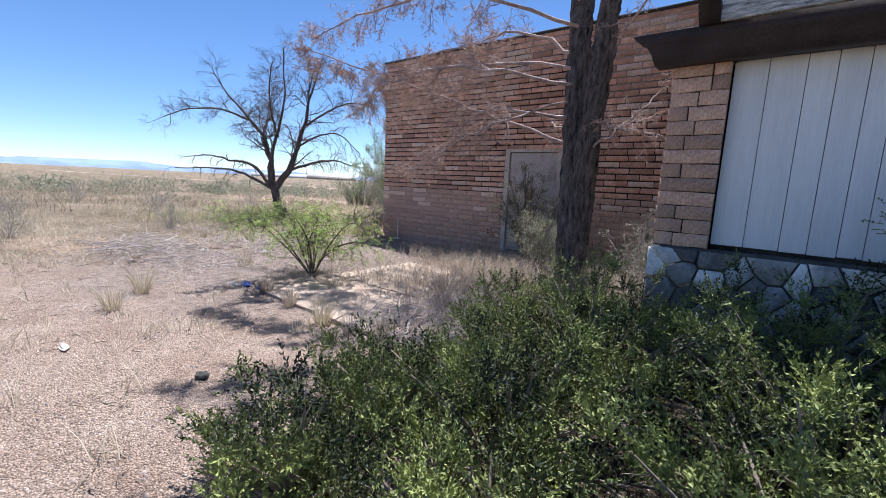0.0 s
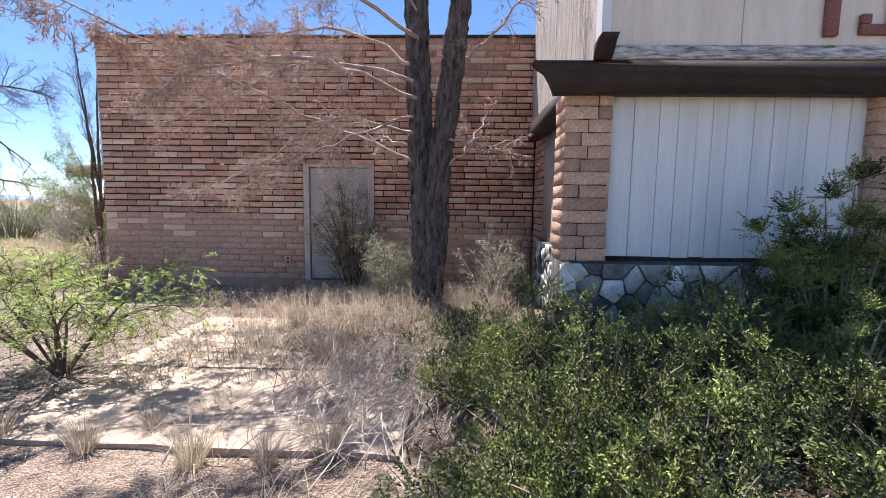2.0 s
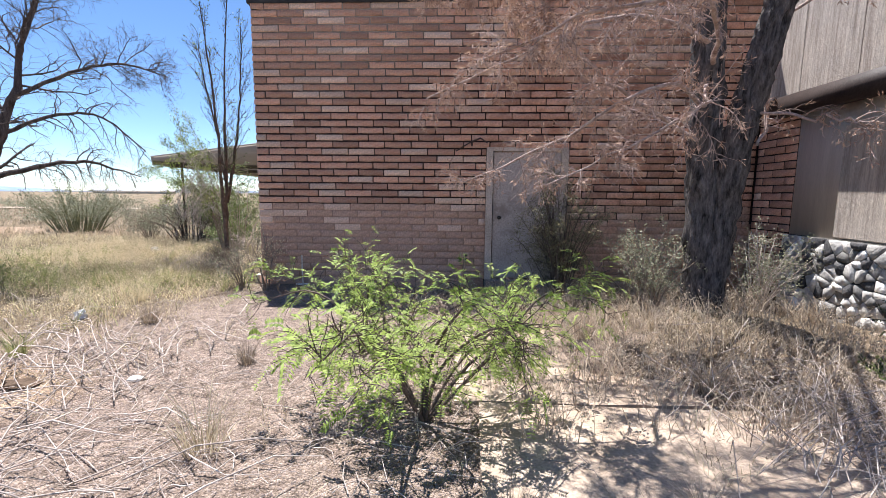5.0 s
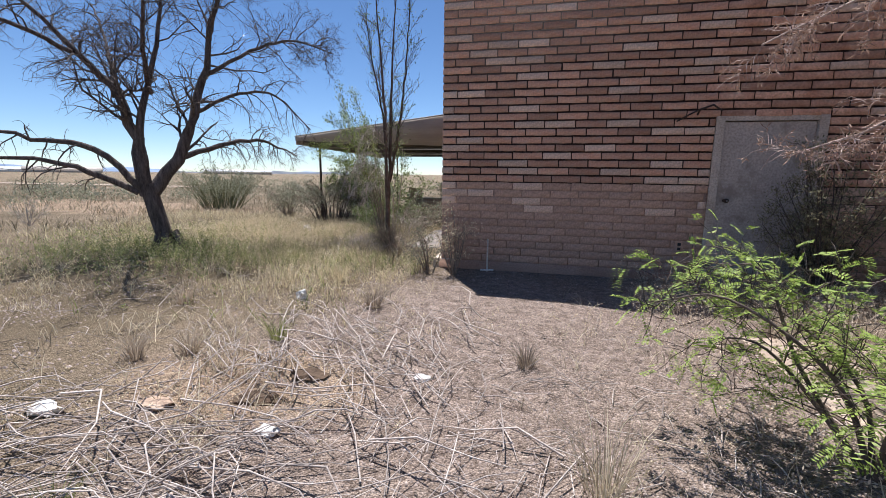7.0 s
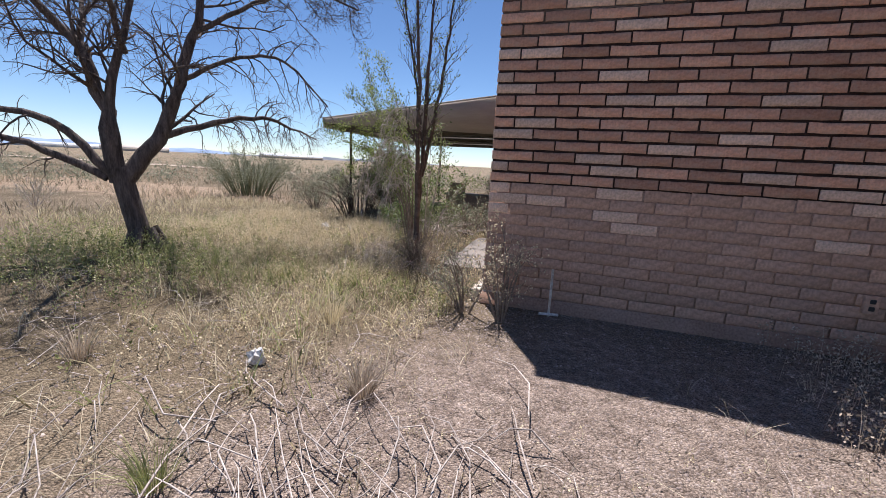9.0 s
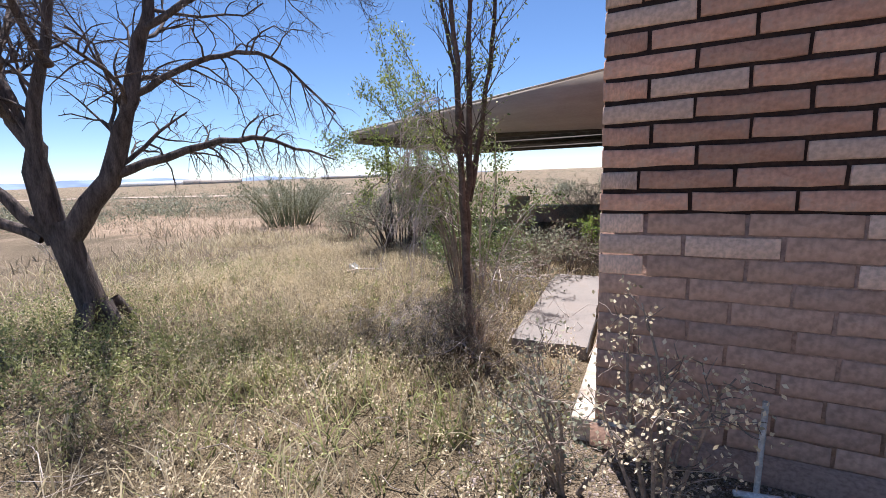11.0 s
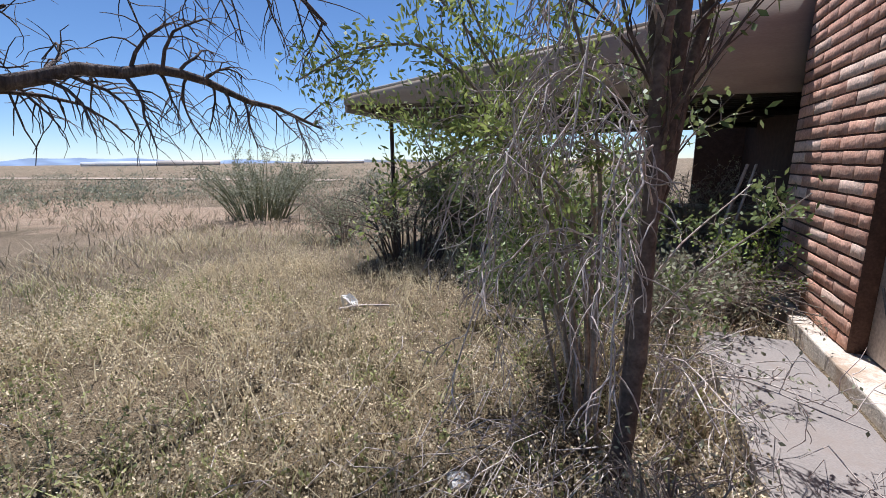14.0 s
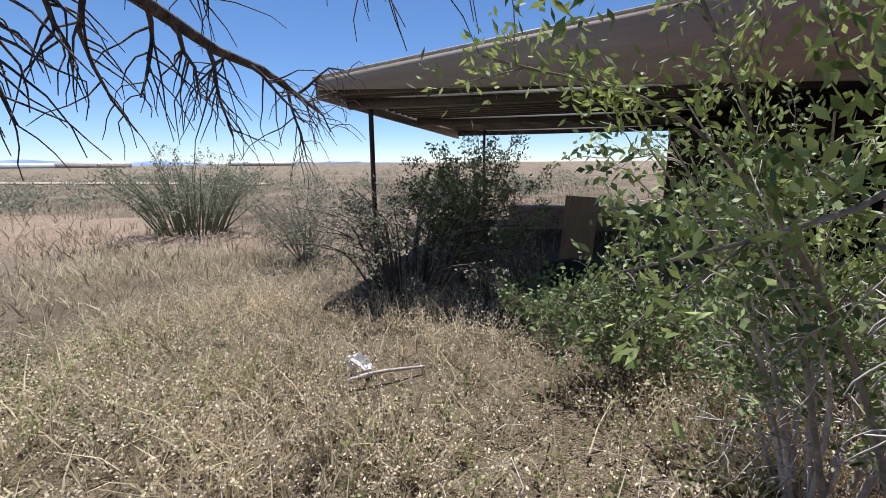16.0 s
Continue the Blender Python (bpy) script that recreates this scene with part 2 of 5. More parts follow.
M_ROOF = material("grey_brown_fascia", (0.33, 0.285, 0.25), (0.44, 0.385, 0.335), 1.5, 0.7, 0.05, 40, stretch=(0.6, 1, 4), grain=0.15)
M_ROOF_EDGE = material("pale_metal_edge", (0.5, 0.46, 0.42), (0.7, 0.66, 0.6), 5, 0.5, 0.05, 60)
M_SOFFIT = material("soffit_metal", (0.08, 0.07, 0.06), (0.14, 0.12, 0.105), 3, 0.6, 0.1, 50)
M_TAR = material("tar_coping", (0.03, 0.028, 0.028), (0.06, 0.055, 0.055), 6, 0.8, 0.2, 60)
M_STEEL = material("rusty_steel", (0.05, 0.035, 0.03), (0.11, 0.075, 0.06), 12, 0.7, 0.2, 80, metal=0.3)
M_RED = material("faded_red_letter", (0.20, 0.075, 0.06), (0.30, 0.12, 0.09), 7, 0.6, 0.1, 60)
M_PLY = material("raw_plywood", (0.36, 0.25, 0.15), (0.50, 0.37, 0.24), 4, 0.8, 0.15, 40, stretch=(5, 5, 0.8))
# bark mottling, its light tone also carrying flecks of filtered sun
M_PINE_BARK = material("pine_bark", (0.016, 0.013, 0.0125), (0.21, 0.185, 0.18), 13, 0.95, 1.0, 55, stretch=(1.6, 1.6, 0.45))
M_DEAD_BARK = material("dead_tree_bark", (0.06, 0.047, 0.042), (0.22, 0.175, 0.158), 10, 0.95, 0.8, 60, stretch=(2, 2, 0.4))
M_TWIG_PALE = material("bleached_twig", (0.34, 0.28, 0.25), (0.62, 0.54, 0.48), 10, 0.9, 0.2, 60, vary=0.3, island=True)
M_TWIG_DARK = material("dark_twig", (0.06, 0.045, 0.038), (0.16, 0.12, 0.10), 10, 0.9, 0.3, 60, vary=0.3, island=True)
M_TWIG_GREY = material("grey_twig", (0.16, 0.125, 0.10), (0.36, 0.29, 0.23), 10, 0.9, 0.3, 60, vary=0.3, island=True)
M_TWIG_PINE = material("dry_pine_twig", (0.24, 0.165, 0.145), (0.58, 0.45, 0.40), 10, 0.9, 0.3, 60, vary=0.35, island=True)
M_NEEDLE_DRY = leaf_material("dry_pine_needles", (0.20, 0.11, 0.08), (0.54, 0.37, 0.28), 3.5, 0.2, 0.8)
# high gain paints shaded voids and lit sprays into the clump colour
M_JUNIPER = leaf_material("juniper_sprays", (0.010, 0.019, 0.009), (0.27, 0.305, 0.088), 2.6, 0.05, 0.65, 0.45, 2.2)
M_MESQUITE = leaf_material("mesquite_leaflets", (0.12, 0.19, 0.03), (0.38, 0.48, 0.115), 3.0, 0.45)
M_LEAF = leaf_material("small_green_leaves", (0.045, 0.075, 0.022), (0.27, 0.33, 0.125), 3.0, 0.25)
M_FRESH = leaf_material("fresh_leaves", (0.07, 0.11, 0.025), (0.40, 0.46, 0.14), 4.0, 0.3)
M_BROOM = leaf_material("broom_leaves", (0.09, 0.085, 0.05), (0.30, 0.27, 0.16), 3.0, 0.3, 0.8)
M_WAND = material("green_wand", (0.11, 0.12, 0.06), (0.26, 0.26, 0.15), 8, 0.8, 0.2, 50, vary=0.3, island=True)
M_SEED = leaf_material("seed_heads", (0.25, 0.20, 0.115), (0.84, 0.71, 0.49), 1.2, 0.3, 0.8)
M_SAGE = leaf_material("grey_green_leaves", (0.13, 0.14, 0.085), (0.36, 0.36, 0.25), 3.0, 0.3, 0.8)
M_STRAW = leaf_material("straw_grass", (0.24, 0.19, 0.125), (0.72, 0.62, 0.45), 0.9, 0.3, 0.8)
M_GRASS = leaf_material("yellow_green_grass", (0.20, 0.17, 0.085), (0.76, 0.65, 0.43), 0.7, 0.35, 0.8)
M_GREEN_WEED = leaf_material("green_weed", (0.09, 0.11, 0.04), (0.42, 0.43, 0.18), 2.0, 0.35, 0.7)
M_FIELD = leaf_material("field_straw", (0.15, 0.125, 0.08), (0.48, 0.39, 0.27), 0.3, 0.3, 0.85)
M_BLUE = material("blue_plastic", (0.02, 0.05, 0.28), (0.04, 0.09, 0.42), 9, 0.35, 0.1, 50)
M_PAPER = material("white_litter", (0.6, 0.58, 0.55), (0.82, 0.8, 0.77), 12, 0.7, 0.2, 60)
M_TUB = material("dark_green_plastic", (0.012, 0.03, 0.022), (0.03, 0.06, 0.045), 6, 0.4, 0.05, 50)
M_SOIL_RED = material("red_soil", (0.40, 0.28, 0.20), (0.56, 0.42, 0.32), 6, 0.95, 0.5, 50)
M_GRAVEL = material("gravel_stone", (0.19, 0.145, 0.125), (0.48, 0.39, 0.34), 9, 0.9, 0.2, 50, vary=0.45, island=True)
M_DRYWEED = leaf_material("dry_brown_weed", (0.18, 0.14, 0.105), (0.64, 0.53, 0.41), 1.6, 0.25, 0.85)
M_SOIL_DARK = material("dark_soil", (0.07, 0.045, 0.03), (0.16, 0.11, 0.075), 8, 0.95, 0.5, 50)
M_FAR_WHITE = material("far_white_roof", (0.7, 0.7, 0.7), (0.85, 0.85, 0.85), 0.1, 0.6, 0.0, 2)
M_FAR_WALL = material("far_tan_wall", (0.52, 0.45, 0.39), (0.62, 0.55, 0.48), 0.1, 0.9, 0.0, 2)
# distance haze is painted as the blue of these hills and mountains
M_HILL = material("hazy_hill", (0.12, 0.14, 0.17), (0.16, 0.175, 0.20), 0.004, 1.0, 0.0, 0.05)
M_MOUNTAIN = material("hazed_mountain", (0.19, 0.26, 0.38), (0.22, 0.29, 0.41), 0.001, 1.0, 0.0, 0.01)


# ---- mesh helpers ----
rng = np.random.default_rng(7)


class Buf:
    """Gathers vertices and quads (or triangles) for one mesh."""

    def __init__(self):
        self.v, self.f, self.n = [], [], 0

    def add(self, v, f):
        v = np.asarray(v, float).reshape(-1, 3)
        self.v.append(v)
        self.f.append(np.asarray(f, np.int64) + self.n)
        self.n += len(v)

    def box(self, x0, x1, y0, y1, z0, z1):
        v = [(x, y, z) for z in (z0, z1) for y in (y0, y1) for x in (x0, x1)]
        self.add(v, [(0, 2, 3, 1), (4, 5, 7, 6), (0, 1, 5, 4), (2, 6, 7, 3), (0, 4, 6, 2), (1, 3, 7, 5)])

    def prism(self, poly, axis, a, b):
        """A flat outline drawn out along an axis from a to b; the outline is in the other two axes."""
        k = len(poly)
        pts = []
        for w in (a, b):
            for p, q in poly:
                pts.append({0: (w, p, q), 1: (p, w, q), 2: (p, q, w)}[axis])
        base = self.n
        self.v.append(np.array(pts, float))
        self.f.append([tuple(base + i for i in range(k))])
        self.f.append([tuple(base + k + i for i in reversed(range(k)))])
        self.f.append([(base + i, base + k + i, base + k + (i + 1) % k, base + (i + 1) % k) for i in range(k)])
        self.n += 2 * k

    def tube(self, pts, radii, sides=6):
        pts = np.asarray(pts, float)
        k = len(pts)
        radii = np.interp(np.linspace(0, 1, k), np.linspace(0, 1, len(radii)), radii)
        d = np.gradient(pts, axis=0)
        d /= np.linalg.norm(d, axis=1, keepdims=True) + 1e-9
        ref = np.array([0.31, 0.17, 0.93]) if abs(d[0][2]) < 0.8 else np.array([0.93, 0.31, 0.17])
        u = np.cross(d, ref)
        u /= np.linalg.norm(u, axis=1, keepdims=True) + 1e-9
        w = np.cross(d, u)
        a = np.arange(sides) * 2 * np.pi / sides
        ring = u[:, None] * np.cos(a)[None, :, None] + w[:, None] * np.sin(a)[None, :, None]
        v = pts[:, None] + ring * np.asarray(radii, float)[:, None, None]
        i = np.arange(k - 1)[:, None] * sides
        j = np.arange(sides)[None, :]
        jn = (j + 1) % sides
        f = np.stack([i + j, i + jn, i + sides + jn, i + sides + j], -1).reshape(-1, 4)
        self.add(v.reshape(-1, 3), f)

    def leaves(self, c, d, length, width, up=None):
        """One pointed leaf (a kinked rhomb of two triangles folded along its rib) at each place c along direction d."""
        c, d = np.asarray(c, float), np.asarray(d, float)
        n = len(c)
        if n == 0:
            return
        d = d / (np.linalg.norm(d, axis=1, keepdims=True) + 1e-9)
        r = rng.normal(size=(n, 3)) if up is None else np.asarray(up, float) + rng.normal(size=(n, 3)) * 0.3
        s = np.cross(d, r)
        s /= np.linalg.norm(s, axis=1, keepdims=True) + 1e-9
        length = np.broadcast_to(length, (n,))[:, None]
        width = np.broadcast_to(width, (n,))[:, None]
        mid = c + d * length * 0.45
        v = np.stack([c, mid + s * width, c + d * length, mid - s * width], 1)
        i = np.arange(n)[:, None] * 4
        self.add(v.reshape(-1, 3), i + np.array([[0, 1, 2, 3]]))

    def blades(self, c, lean, height, width):
        """Bent grass blades: two quads each, tapering."""
        c, lean = np.asarray(c, float), np.asarray(lean, float)
        n = len(c)
        if n == 0:
            return
        a = rng.uniform(0, 2 * np.pi, n)
        s = np.stack([np.cos(a), np.sin(a), np.zeros(n)], 1) * np.broadcast_to(width, (n,))[:, None]
        h = np.broadcast_to(height, (n,))[:, None]
        m = c + lean * h * 0.35 + np.array([0, 0, 0.55]) * h
        t = c + lean * h + np.array([0, 0, 0.92]) * h
        v = np.stack([c - s, c + s, m - s * 0.75, m + s * 0.75, t - s * 0.15, t + s * 0.15], 1)
        i = np.arange(n)[:, None, None] * 6
        f = i + np.array([[[0, 1, 3, 2], [2, 3, 5, 4]]])
        self.add(v.reshape(-1, 3), f.reshape(-1, 4))

    def mesh(self, name, smooth=False):
        me = bpy.data.meshes.new(name)
        v = np.concatenate(self.v) if self.v else np.zeros((0, 3))
        flat, starts, pos = [], [], 0
        for f in self.f:
            if isinstance(f, np.ndarray) and f.ndim == 2:
                flat.append(f.reshape(-1))
                starts.append(pos + np.arange(len(f)) * f.shape[1])
                pos += f.size
            else:
                for p in f:
                    flat.append(np.array(p))
                    starts.append(np.array([pos]))
                    pos += len(p)
        flat, starts = np.concatenate(flat), np.concatenate(starts)
        me.vertices.add(len(v))
        me.vertices.foreach_set("co", v.astype(np.float32).reshape(-1))
        me.loops.add(len(flat))
        me.loops.foreach_set("vertex_index", flat.astype(np.int32))
        me.polygons.add(len(starts))
        me.polygons.foreach_set("loop_start", starts.astype(np.int32))
        me.update(calc_edges=True)
        me.validate()
        if smooth:
            me.polygons.foreach_set("use_smooth", np.ones(len(me.polygons), bool))
        return me


def part(name, shape, mat, parent=None, label="", smooth=False):
    """Links a Buf, a bmesh or a mesh as one mesh object, under a thing or a part."""
    if isinstance(shape, Buf):
        me = shape.mesh(name, smooth)
    elif isinstance(shape, bmesh.types.BMesh):
        me = bpy.data.meshes.new(name)
        bmesh.ops.recalc_face_normals(shape, faces=shape.faces)
        shape.to_mesh(me)
        shape.free()
    else:
        me = shape
    if mat and not me.materials:
        me.materials.append(mat)
    ob = new(name, me)
    if parent:
        ob.parent = parent
        ob.matrix_parent_inverse = Matrix.Translation(-parent.location) if parent.parent is None else Matrix()
    if label:
        ob["label"] = label
    return ob


def thing(name, label, category, at=(0, 0, 0), group="", kind=""):
    e = new(name)
    e.location = at
    return tagged(e, label, category, group, kind)


def soft_box(x0, x1, y0, y1, z0, z1, bevel=0.008):
    """A box with rounded edges."""
    bm = bmesh.new()
    bmesh.ops.create_cube(bm, size=1)
    bmesh.ops.scale(bm, vec=(x1 - x0, y1 - y0, z1 - z0), verts=bm.verts)
    bmesh.ops.translate(bm, vec=((x0 + x1) / 2, (y0 + y1) / 2, (z0 + z1) / 2), verts=bm.verts)
    bmesh.ops.bevel(bm, geom=bm.edges[:], offset=bevel, segments=2, affect="EDGES", profile=0.5)
    return bm


def gz(x, y):
    """Height of the ground: gently uneven, level beside the building."""
    far = min(1.0, max(0.0, (abs(y - 7.4) - 0.3) / 1.2)) if x > -8.6 else 1.0
    h = 0.05 * noise.noise((x * 0.45, y * 0.45, 0)) + 0.02 * noise.noise((x * 1.7, y * 1.7, 3))
    h += 0.2 * math.exp(-((x + 2.1) ** 2 / 1.6 + (y - 5.2) ** 2 / 1.2))
    h -= 0.05 * math.exp(-((x + 8.2) ** 2 / 0.05 + (y - 3.45) ** 2 / 0.02))
    return h * far


def gzs(p):
    return np.array([gz(x, y) for x, y in p])


# ---- ground ----
def build_ground():
    def axis(c, near, step):
        a = list(np.arange(-near, near + 1e-6, step))
        d, s = near, step
        while d < 2600:
            s *= 1.35
            d += s
            a = [-d] + a + [d]
        return np.array(a) + c
    xs, ys = axis(-7.5, 11.0, 0.16), axis(6.5, 9.0, 0.16)
    v = [(x, y, gz(x, y)) for y in ys for x in xs]
    w = len(xs)
    i = (np.arange(len(ys) - 1)[:, None] * w + np.arange(w - 1)[None, :]).reshape(-1, 1)
    b = Buf()
    b.add(v, i + np.array([[0, 1, w + 1, w]]))
    return tagged(part("ground", b, M_GROUND, smooth=True), "dry desert ground of sand, gravel and straw", "ground", kind="structure")


build_ground()

# ---- brick building ----
WX, WY, WH = -7.94, 7.38, 4.1
COURSE, LENGTH = 0.1025, 0.388
DOOR_X0, DOOR_X1, DOOR_Z1 = -4.50, -3.30, 2.09


def brick_mesh(name, mat, seed, length=0.404, high=0.081, deep=0.05, chamfer=0.005):
    """One hand-made brick, its face towards -y, with worn uneven edges."""
    r = random.Random(seed)
    b = Buf()
    j = lambda k: r.uniform(-k, k)
    hl, hh, c = length / 2, high / 2, chamfer
    back = [(-hl, deep, -hh), (hl, deep, -hh), (hl, deep, hh), (-hl, deep, hh)]
    side = [(-hl, c, -hh), (-hl * 0.3, c, -hh), (hl * 0.35, c, -hh), (hl, c, -hh), (hl, c, hh), (hl * 0.3, c, hh), (-hl * 0.3, c, hh), (-hl, c, hh)]
    side = [(x + j(0.004), y, z + j(0.004)) for x, y, z in side]
    face = [(x * (1 - c / hl), j(0.002), z * (1 - 0.9 * c / hh) + j(0.002)) for x, y, z in side]
    v = back + side + face
    f = [(4 + k, 4 + (k + 1) % 8, 12 + (k + 1) % 8, 12 + k) for k in range(8)]
    b.add(v, np.array(f))
    b.f.append([(12, 13, 14, 15, 16, 17, 18, 19), (0, 1, 7, 6, 5, 4), (1, 2, 8, 7), (2, 3, 11, 10, 9, 8), (3, 0, 4, 11)])
    me = b.mesh(name)
    me.materials.append(mat)
    return me


BRICKS = [brick_mesh("brick", M_BRICK, s) for s in range(4)] + [brick_mesh("brick", M_BRICK_PALE, 9)]
BRICKS_SIDE = [brick_mesh("brick", M_BRICK_SUNLIT, s + 60, high=0.086, chamfer=0.004) for s in range(5)] + [brick_mesh("brick", M_BRICK_PALE, 69, high=0.086, chamfer=0.004)]
BRICKS_WORN = [brick_mesh("brick", M_BRICK_WORN, s + 20, high=0.096, chamfer=0.003) for s in range(3)] + [brick_mesh("brick", M_BRICK_PALE, 29, high=0.092, chamfer=0.003)]
BRICKS_TAN = [brick_mesh("brick", M_BRICK_TAN, s + 40, high=0.098, deep=0.06) for s in range(4)]


def lay_bricks(wall, along, start, stop, level, z0, z1, holes, own, seed, silt=1.26, worn_meshes=True):
    """Lays running courses on a wall. along 'x': face at y=level looking to -y; along 'y': face at x=level looking to -x.
    Bricks whose middle lies in own=(a, b) are pieces of their own, the others are joined."""
    r = random.Random(seed)
    rest, rest_worn, rest_pale = Buf(), Buf(), Buf()
    k, z = 0, z0
    while z + COURSE * 0.8 < z1:
        cuts = [start]
        p = start + (LENGTH if k % 2 else LENGTH * 0.5) * (1.0 if along == "x" else 1.0) + r.uniform(-0.03, 0.03)
        while p < stop - 0.06:
            cuts.append(p)
            p += LENGTH + r.uniform(-0.02, 0.02)
        cuts.append(stop)
        zc = z + COURSE / 2
        for a, b in zip(cuts, cuts[1:]):
            for h0, h1, g0, g1 in holes:
                if g0 < zc < g1:
                    if h0 < a < h1:
                        a = h1
                    if h0 < b < h1:
                        b = h0
                    if a < h0 and b > h1:
                        b = h0
            if b - a < 0.05:
                continue
            m, size = (a + b) / 2, (b - a - (0.015 if along == "x" else 0.021)) / 0.404
            worn = zc < silt + 0.1 * noise.noise((m * 0.8, 0, 7))
            pale = r.random() < (0.2 if not worn else (0.18 if zc > silt - 0.42 else 0.0))
            me = (BRICKS_WORN[3] if pale else r.choice(BRICKS_WORN[:3])) if worn else (BRICKS[4] if pale else r.choice(BRICKS[:4]))
            if along == "y" and not worn:
                me = BRICKS_SIDE[5] if pale and k % 4 == 0 else r.choice(BRICKS_SIDE[:5])
            proud = (0.0085 + (0.003 if pale else 0.0)) if worn else (0.015 + r.uniform(-0.004, 0.005) if along == "x" else 0.008 + r.uniform(-0.003, 0.003))
            if along == "x":
                mat = pose(m, level - proud, zc, 0, r.uniform(-0.5, 0.5), 0)
            else:
                mat = pose(level - proud, m, zc, 0, r.uniform(-0.5, 0.5), -90)
            mat = mat @ Matrix.Diagonal((size, 1, 1, 1))
            if own[0] <= m <= own[1]:
                ob = new("brick", me)
                ob.parent = wall
                ob.matrix_basis = mat
            else:
                co = np.array([mat @ q.co for q in me.vertices])
                tgt = rest_pale if pale else (rest_worn if worn else rest)
                off = tgt.n
                tgt.v.append(co)
                tgt.n += len(co)
                tgt.f.append([tuple(off + q for q in pl.vertices) for pl in me.polygons])
        z += COURSE
        k += 1
    for buf, mt in ((rest, M_BRICK_JOINED), (rest_worn, M_BRICK_WORN_J), (rest_pale, M_BRICK_PALE)):
        if buf.n:
            tagged(part("bricks", buf, mt, wall), kind="stuff")


def wall_block(name, label, boxes, mat):
    b = Buf()
    for bx in boxes:
        b.box(*bx)
    return tagged(part(name, b, mat), label, "wall", kind="structure")


XE = -0.62
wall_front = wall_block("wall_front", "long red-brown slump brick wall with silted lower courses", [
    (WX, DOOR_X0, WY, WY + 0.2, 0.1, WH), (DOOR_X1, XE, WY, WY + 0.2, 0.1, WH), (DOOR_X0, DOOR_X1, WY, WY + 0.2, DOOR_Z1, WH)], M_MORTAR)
silt_front = Buf()
silt_front.box(WX + 0.004, DOOR_X0, WY - 0.003, WY, 0.12, 1.24)
silt_front.box(DOOR_X1, XE, WY - 0.003, WY, 0.12, 1.0)
tagged(part("silt_coat", silt_front, M_SILT_SHADE, wall_front), "brown silt filling the lower joints")
YS = 12.25
SLOT0, SLOT1, SLOTZ = 10.05, 10.55, 2.35
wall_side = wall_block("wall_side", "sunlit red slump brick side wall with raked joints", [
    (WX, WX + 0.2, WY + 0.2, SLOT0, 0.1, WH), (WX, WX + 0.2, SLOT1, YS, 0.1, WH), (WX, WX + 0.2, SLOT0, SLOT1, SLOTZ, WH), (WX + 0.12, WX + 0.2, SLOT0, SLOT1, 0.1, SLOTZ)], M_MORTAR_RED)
board = Buf()
board.box(WX + 0.09, WX + 0.115, SLOT0 + 0.02, SLOT1 - 0.02, 0.15, SLOTZ - 0.02)
tagged(part("window_board", board, M_DOOR), "grey board closing a narrow window recess in brick", "window board", kind="structure")
b = Buf()
b.box(WX - 0.05, XE + 0.2, WY - 0.035, WY + 0.23, WH, WH + 0.05)
b.box(WX - 0.05, WX + 0.23, WY + 0.23, 20.2, WH, WH + 0.05)
tagged(part("coping", b, M_TAR), "black tarred coping along the wall top", "coping", kind="structure")
b = Buf()
b.box(WX + 0.2, 6.4, WY + 0.2, 20, WH - 0.35, WH - 0.2)
b.box(-0.55, 6.4, 4.42, WY, WH - 0.35, WH - 0.2)
tagged(part("roof_deck", b, M_TAR), "flat dark roof deck behind the parapet", "roof", kind="structure")
b = Buf()
b.box(WX, 6.4, 20, 20.2, 0, WH)
b.box(6.4, 6.6, 4.3, 20.2, 0, WH)
tagged(part("wall_back", b, M_MORTAR), "plain rear walls of the building", "wall", kind="structure")
b = Buf()
b.box(WX - 0.025, DOOR_X0 - 0.02, WY - 0.06, WY + 0.2, -0.2, 0.12)
b.box(DOOR_X1 + 0.02, XE, WY - 0.06, WY + 0.2, -0.2, 0.12)
# front footing takes the darker silt colour, which stands in for wall shade
tagged(part("footing_front", b, M_SILT_SHADE), "concrete footing at the wall base, toned down for shade", "footing", kind="structure")
bm = soft_box(WX - 0.13, WX + 0.19, WY - 0.03, YS, -0.2, 0.13, 0.012)
tagged(part("footing_side", bm, M_FOOTING), "pale concrete footing ledge along the side wall", "footing", kind="structure")

# boarded door
door = thing("door_1", "closed grey-beige flush door in a worn wooden frame", "door", (-3.9, WY, 0.12), kind="structure")
bm = soft_box(DOOR_X0 + 0.11, DOOR_X1 - 0.11, WY + 0.02, WY + 0.06, 0.14, DOOR_Z1 - 0.07, 0.004)
leaf = part("door_leaf", bm, M_DOOR, door)
for x0 in (DOOR_X0, DOOR_X1 - 0.1):
    part("door_jamb", soft_box(x0, x0 + 0.1, WY - 0.02, WY + 0.12, 0.1, DOOR_Z1, 0.005), M_DOOR_FRAME, door)
part("door_head", soft_box(DOOR_X0 + 0.1, DOOR_X1 - 0.1, WY - 0.015, WY + 0.12, DOOR_Z1 - 0.06, DOOR_Z1, 0.005), M_DOOR_FRAME, door)
part("threshold", soft_box(DOOR_X0, DOOR_X1, WY - 0.08, WY + 0.2, -0.1, 0.115, 0.01), M_CONCRETE, door)
b = Buf()
b.tube([(-4.3, WY + 0.02, 1.06), (-4.3, WY - 0.03, 1.06)], [0.02, 0.012], 8)
b.tube([(-4.3, WY - 0.03, 1.06), (-4.3, WY - 0.06, 1.06), (-4.3, WY - 0.075, 1.06)], [0.028, 0.03, 0.012], 8)
part("door_knob", b, M_STEEL, leaf, "small dark door knob", smooth=True)

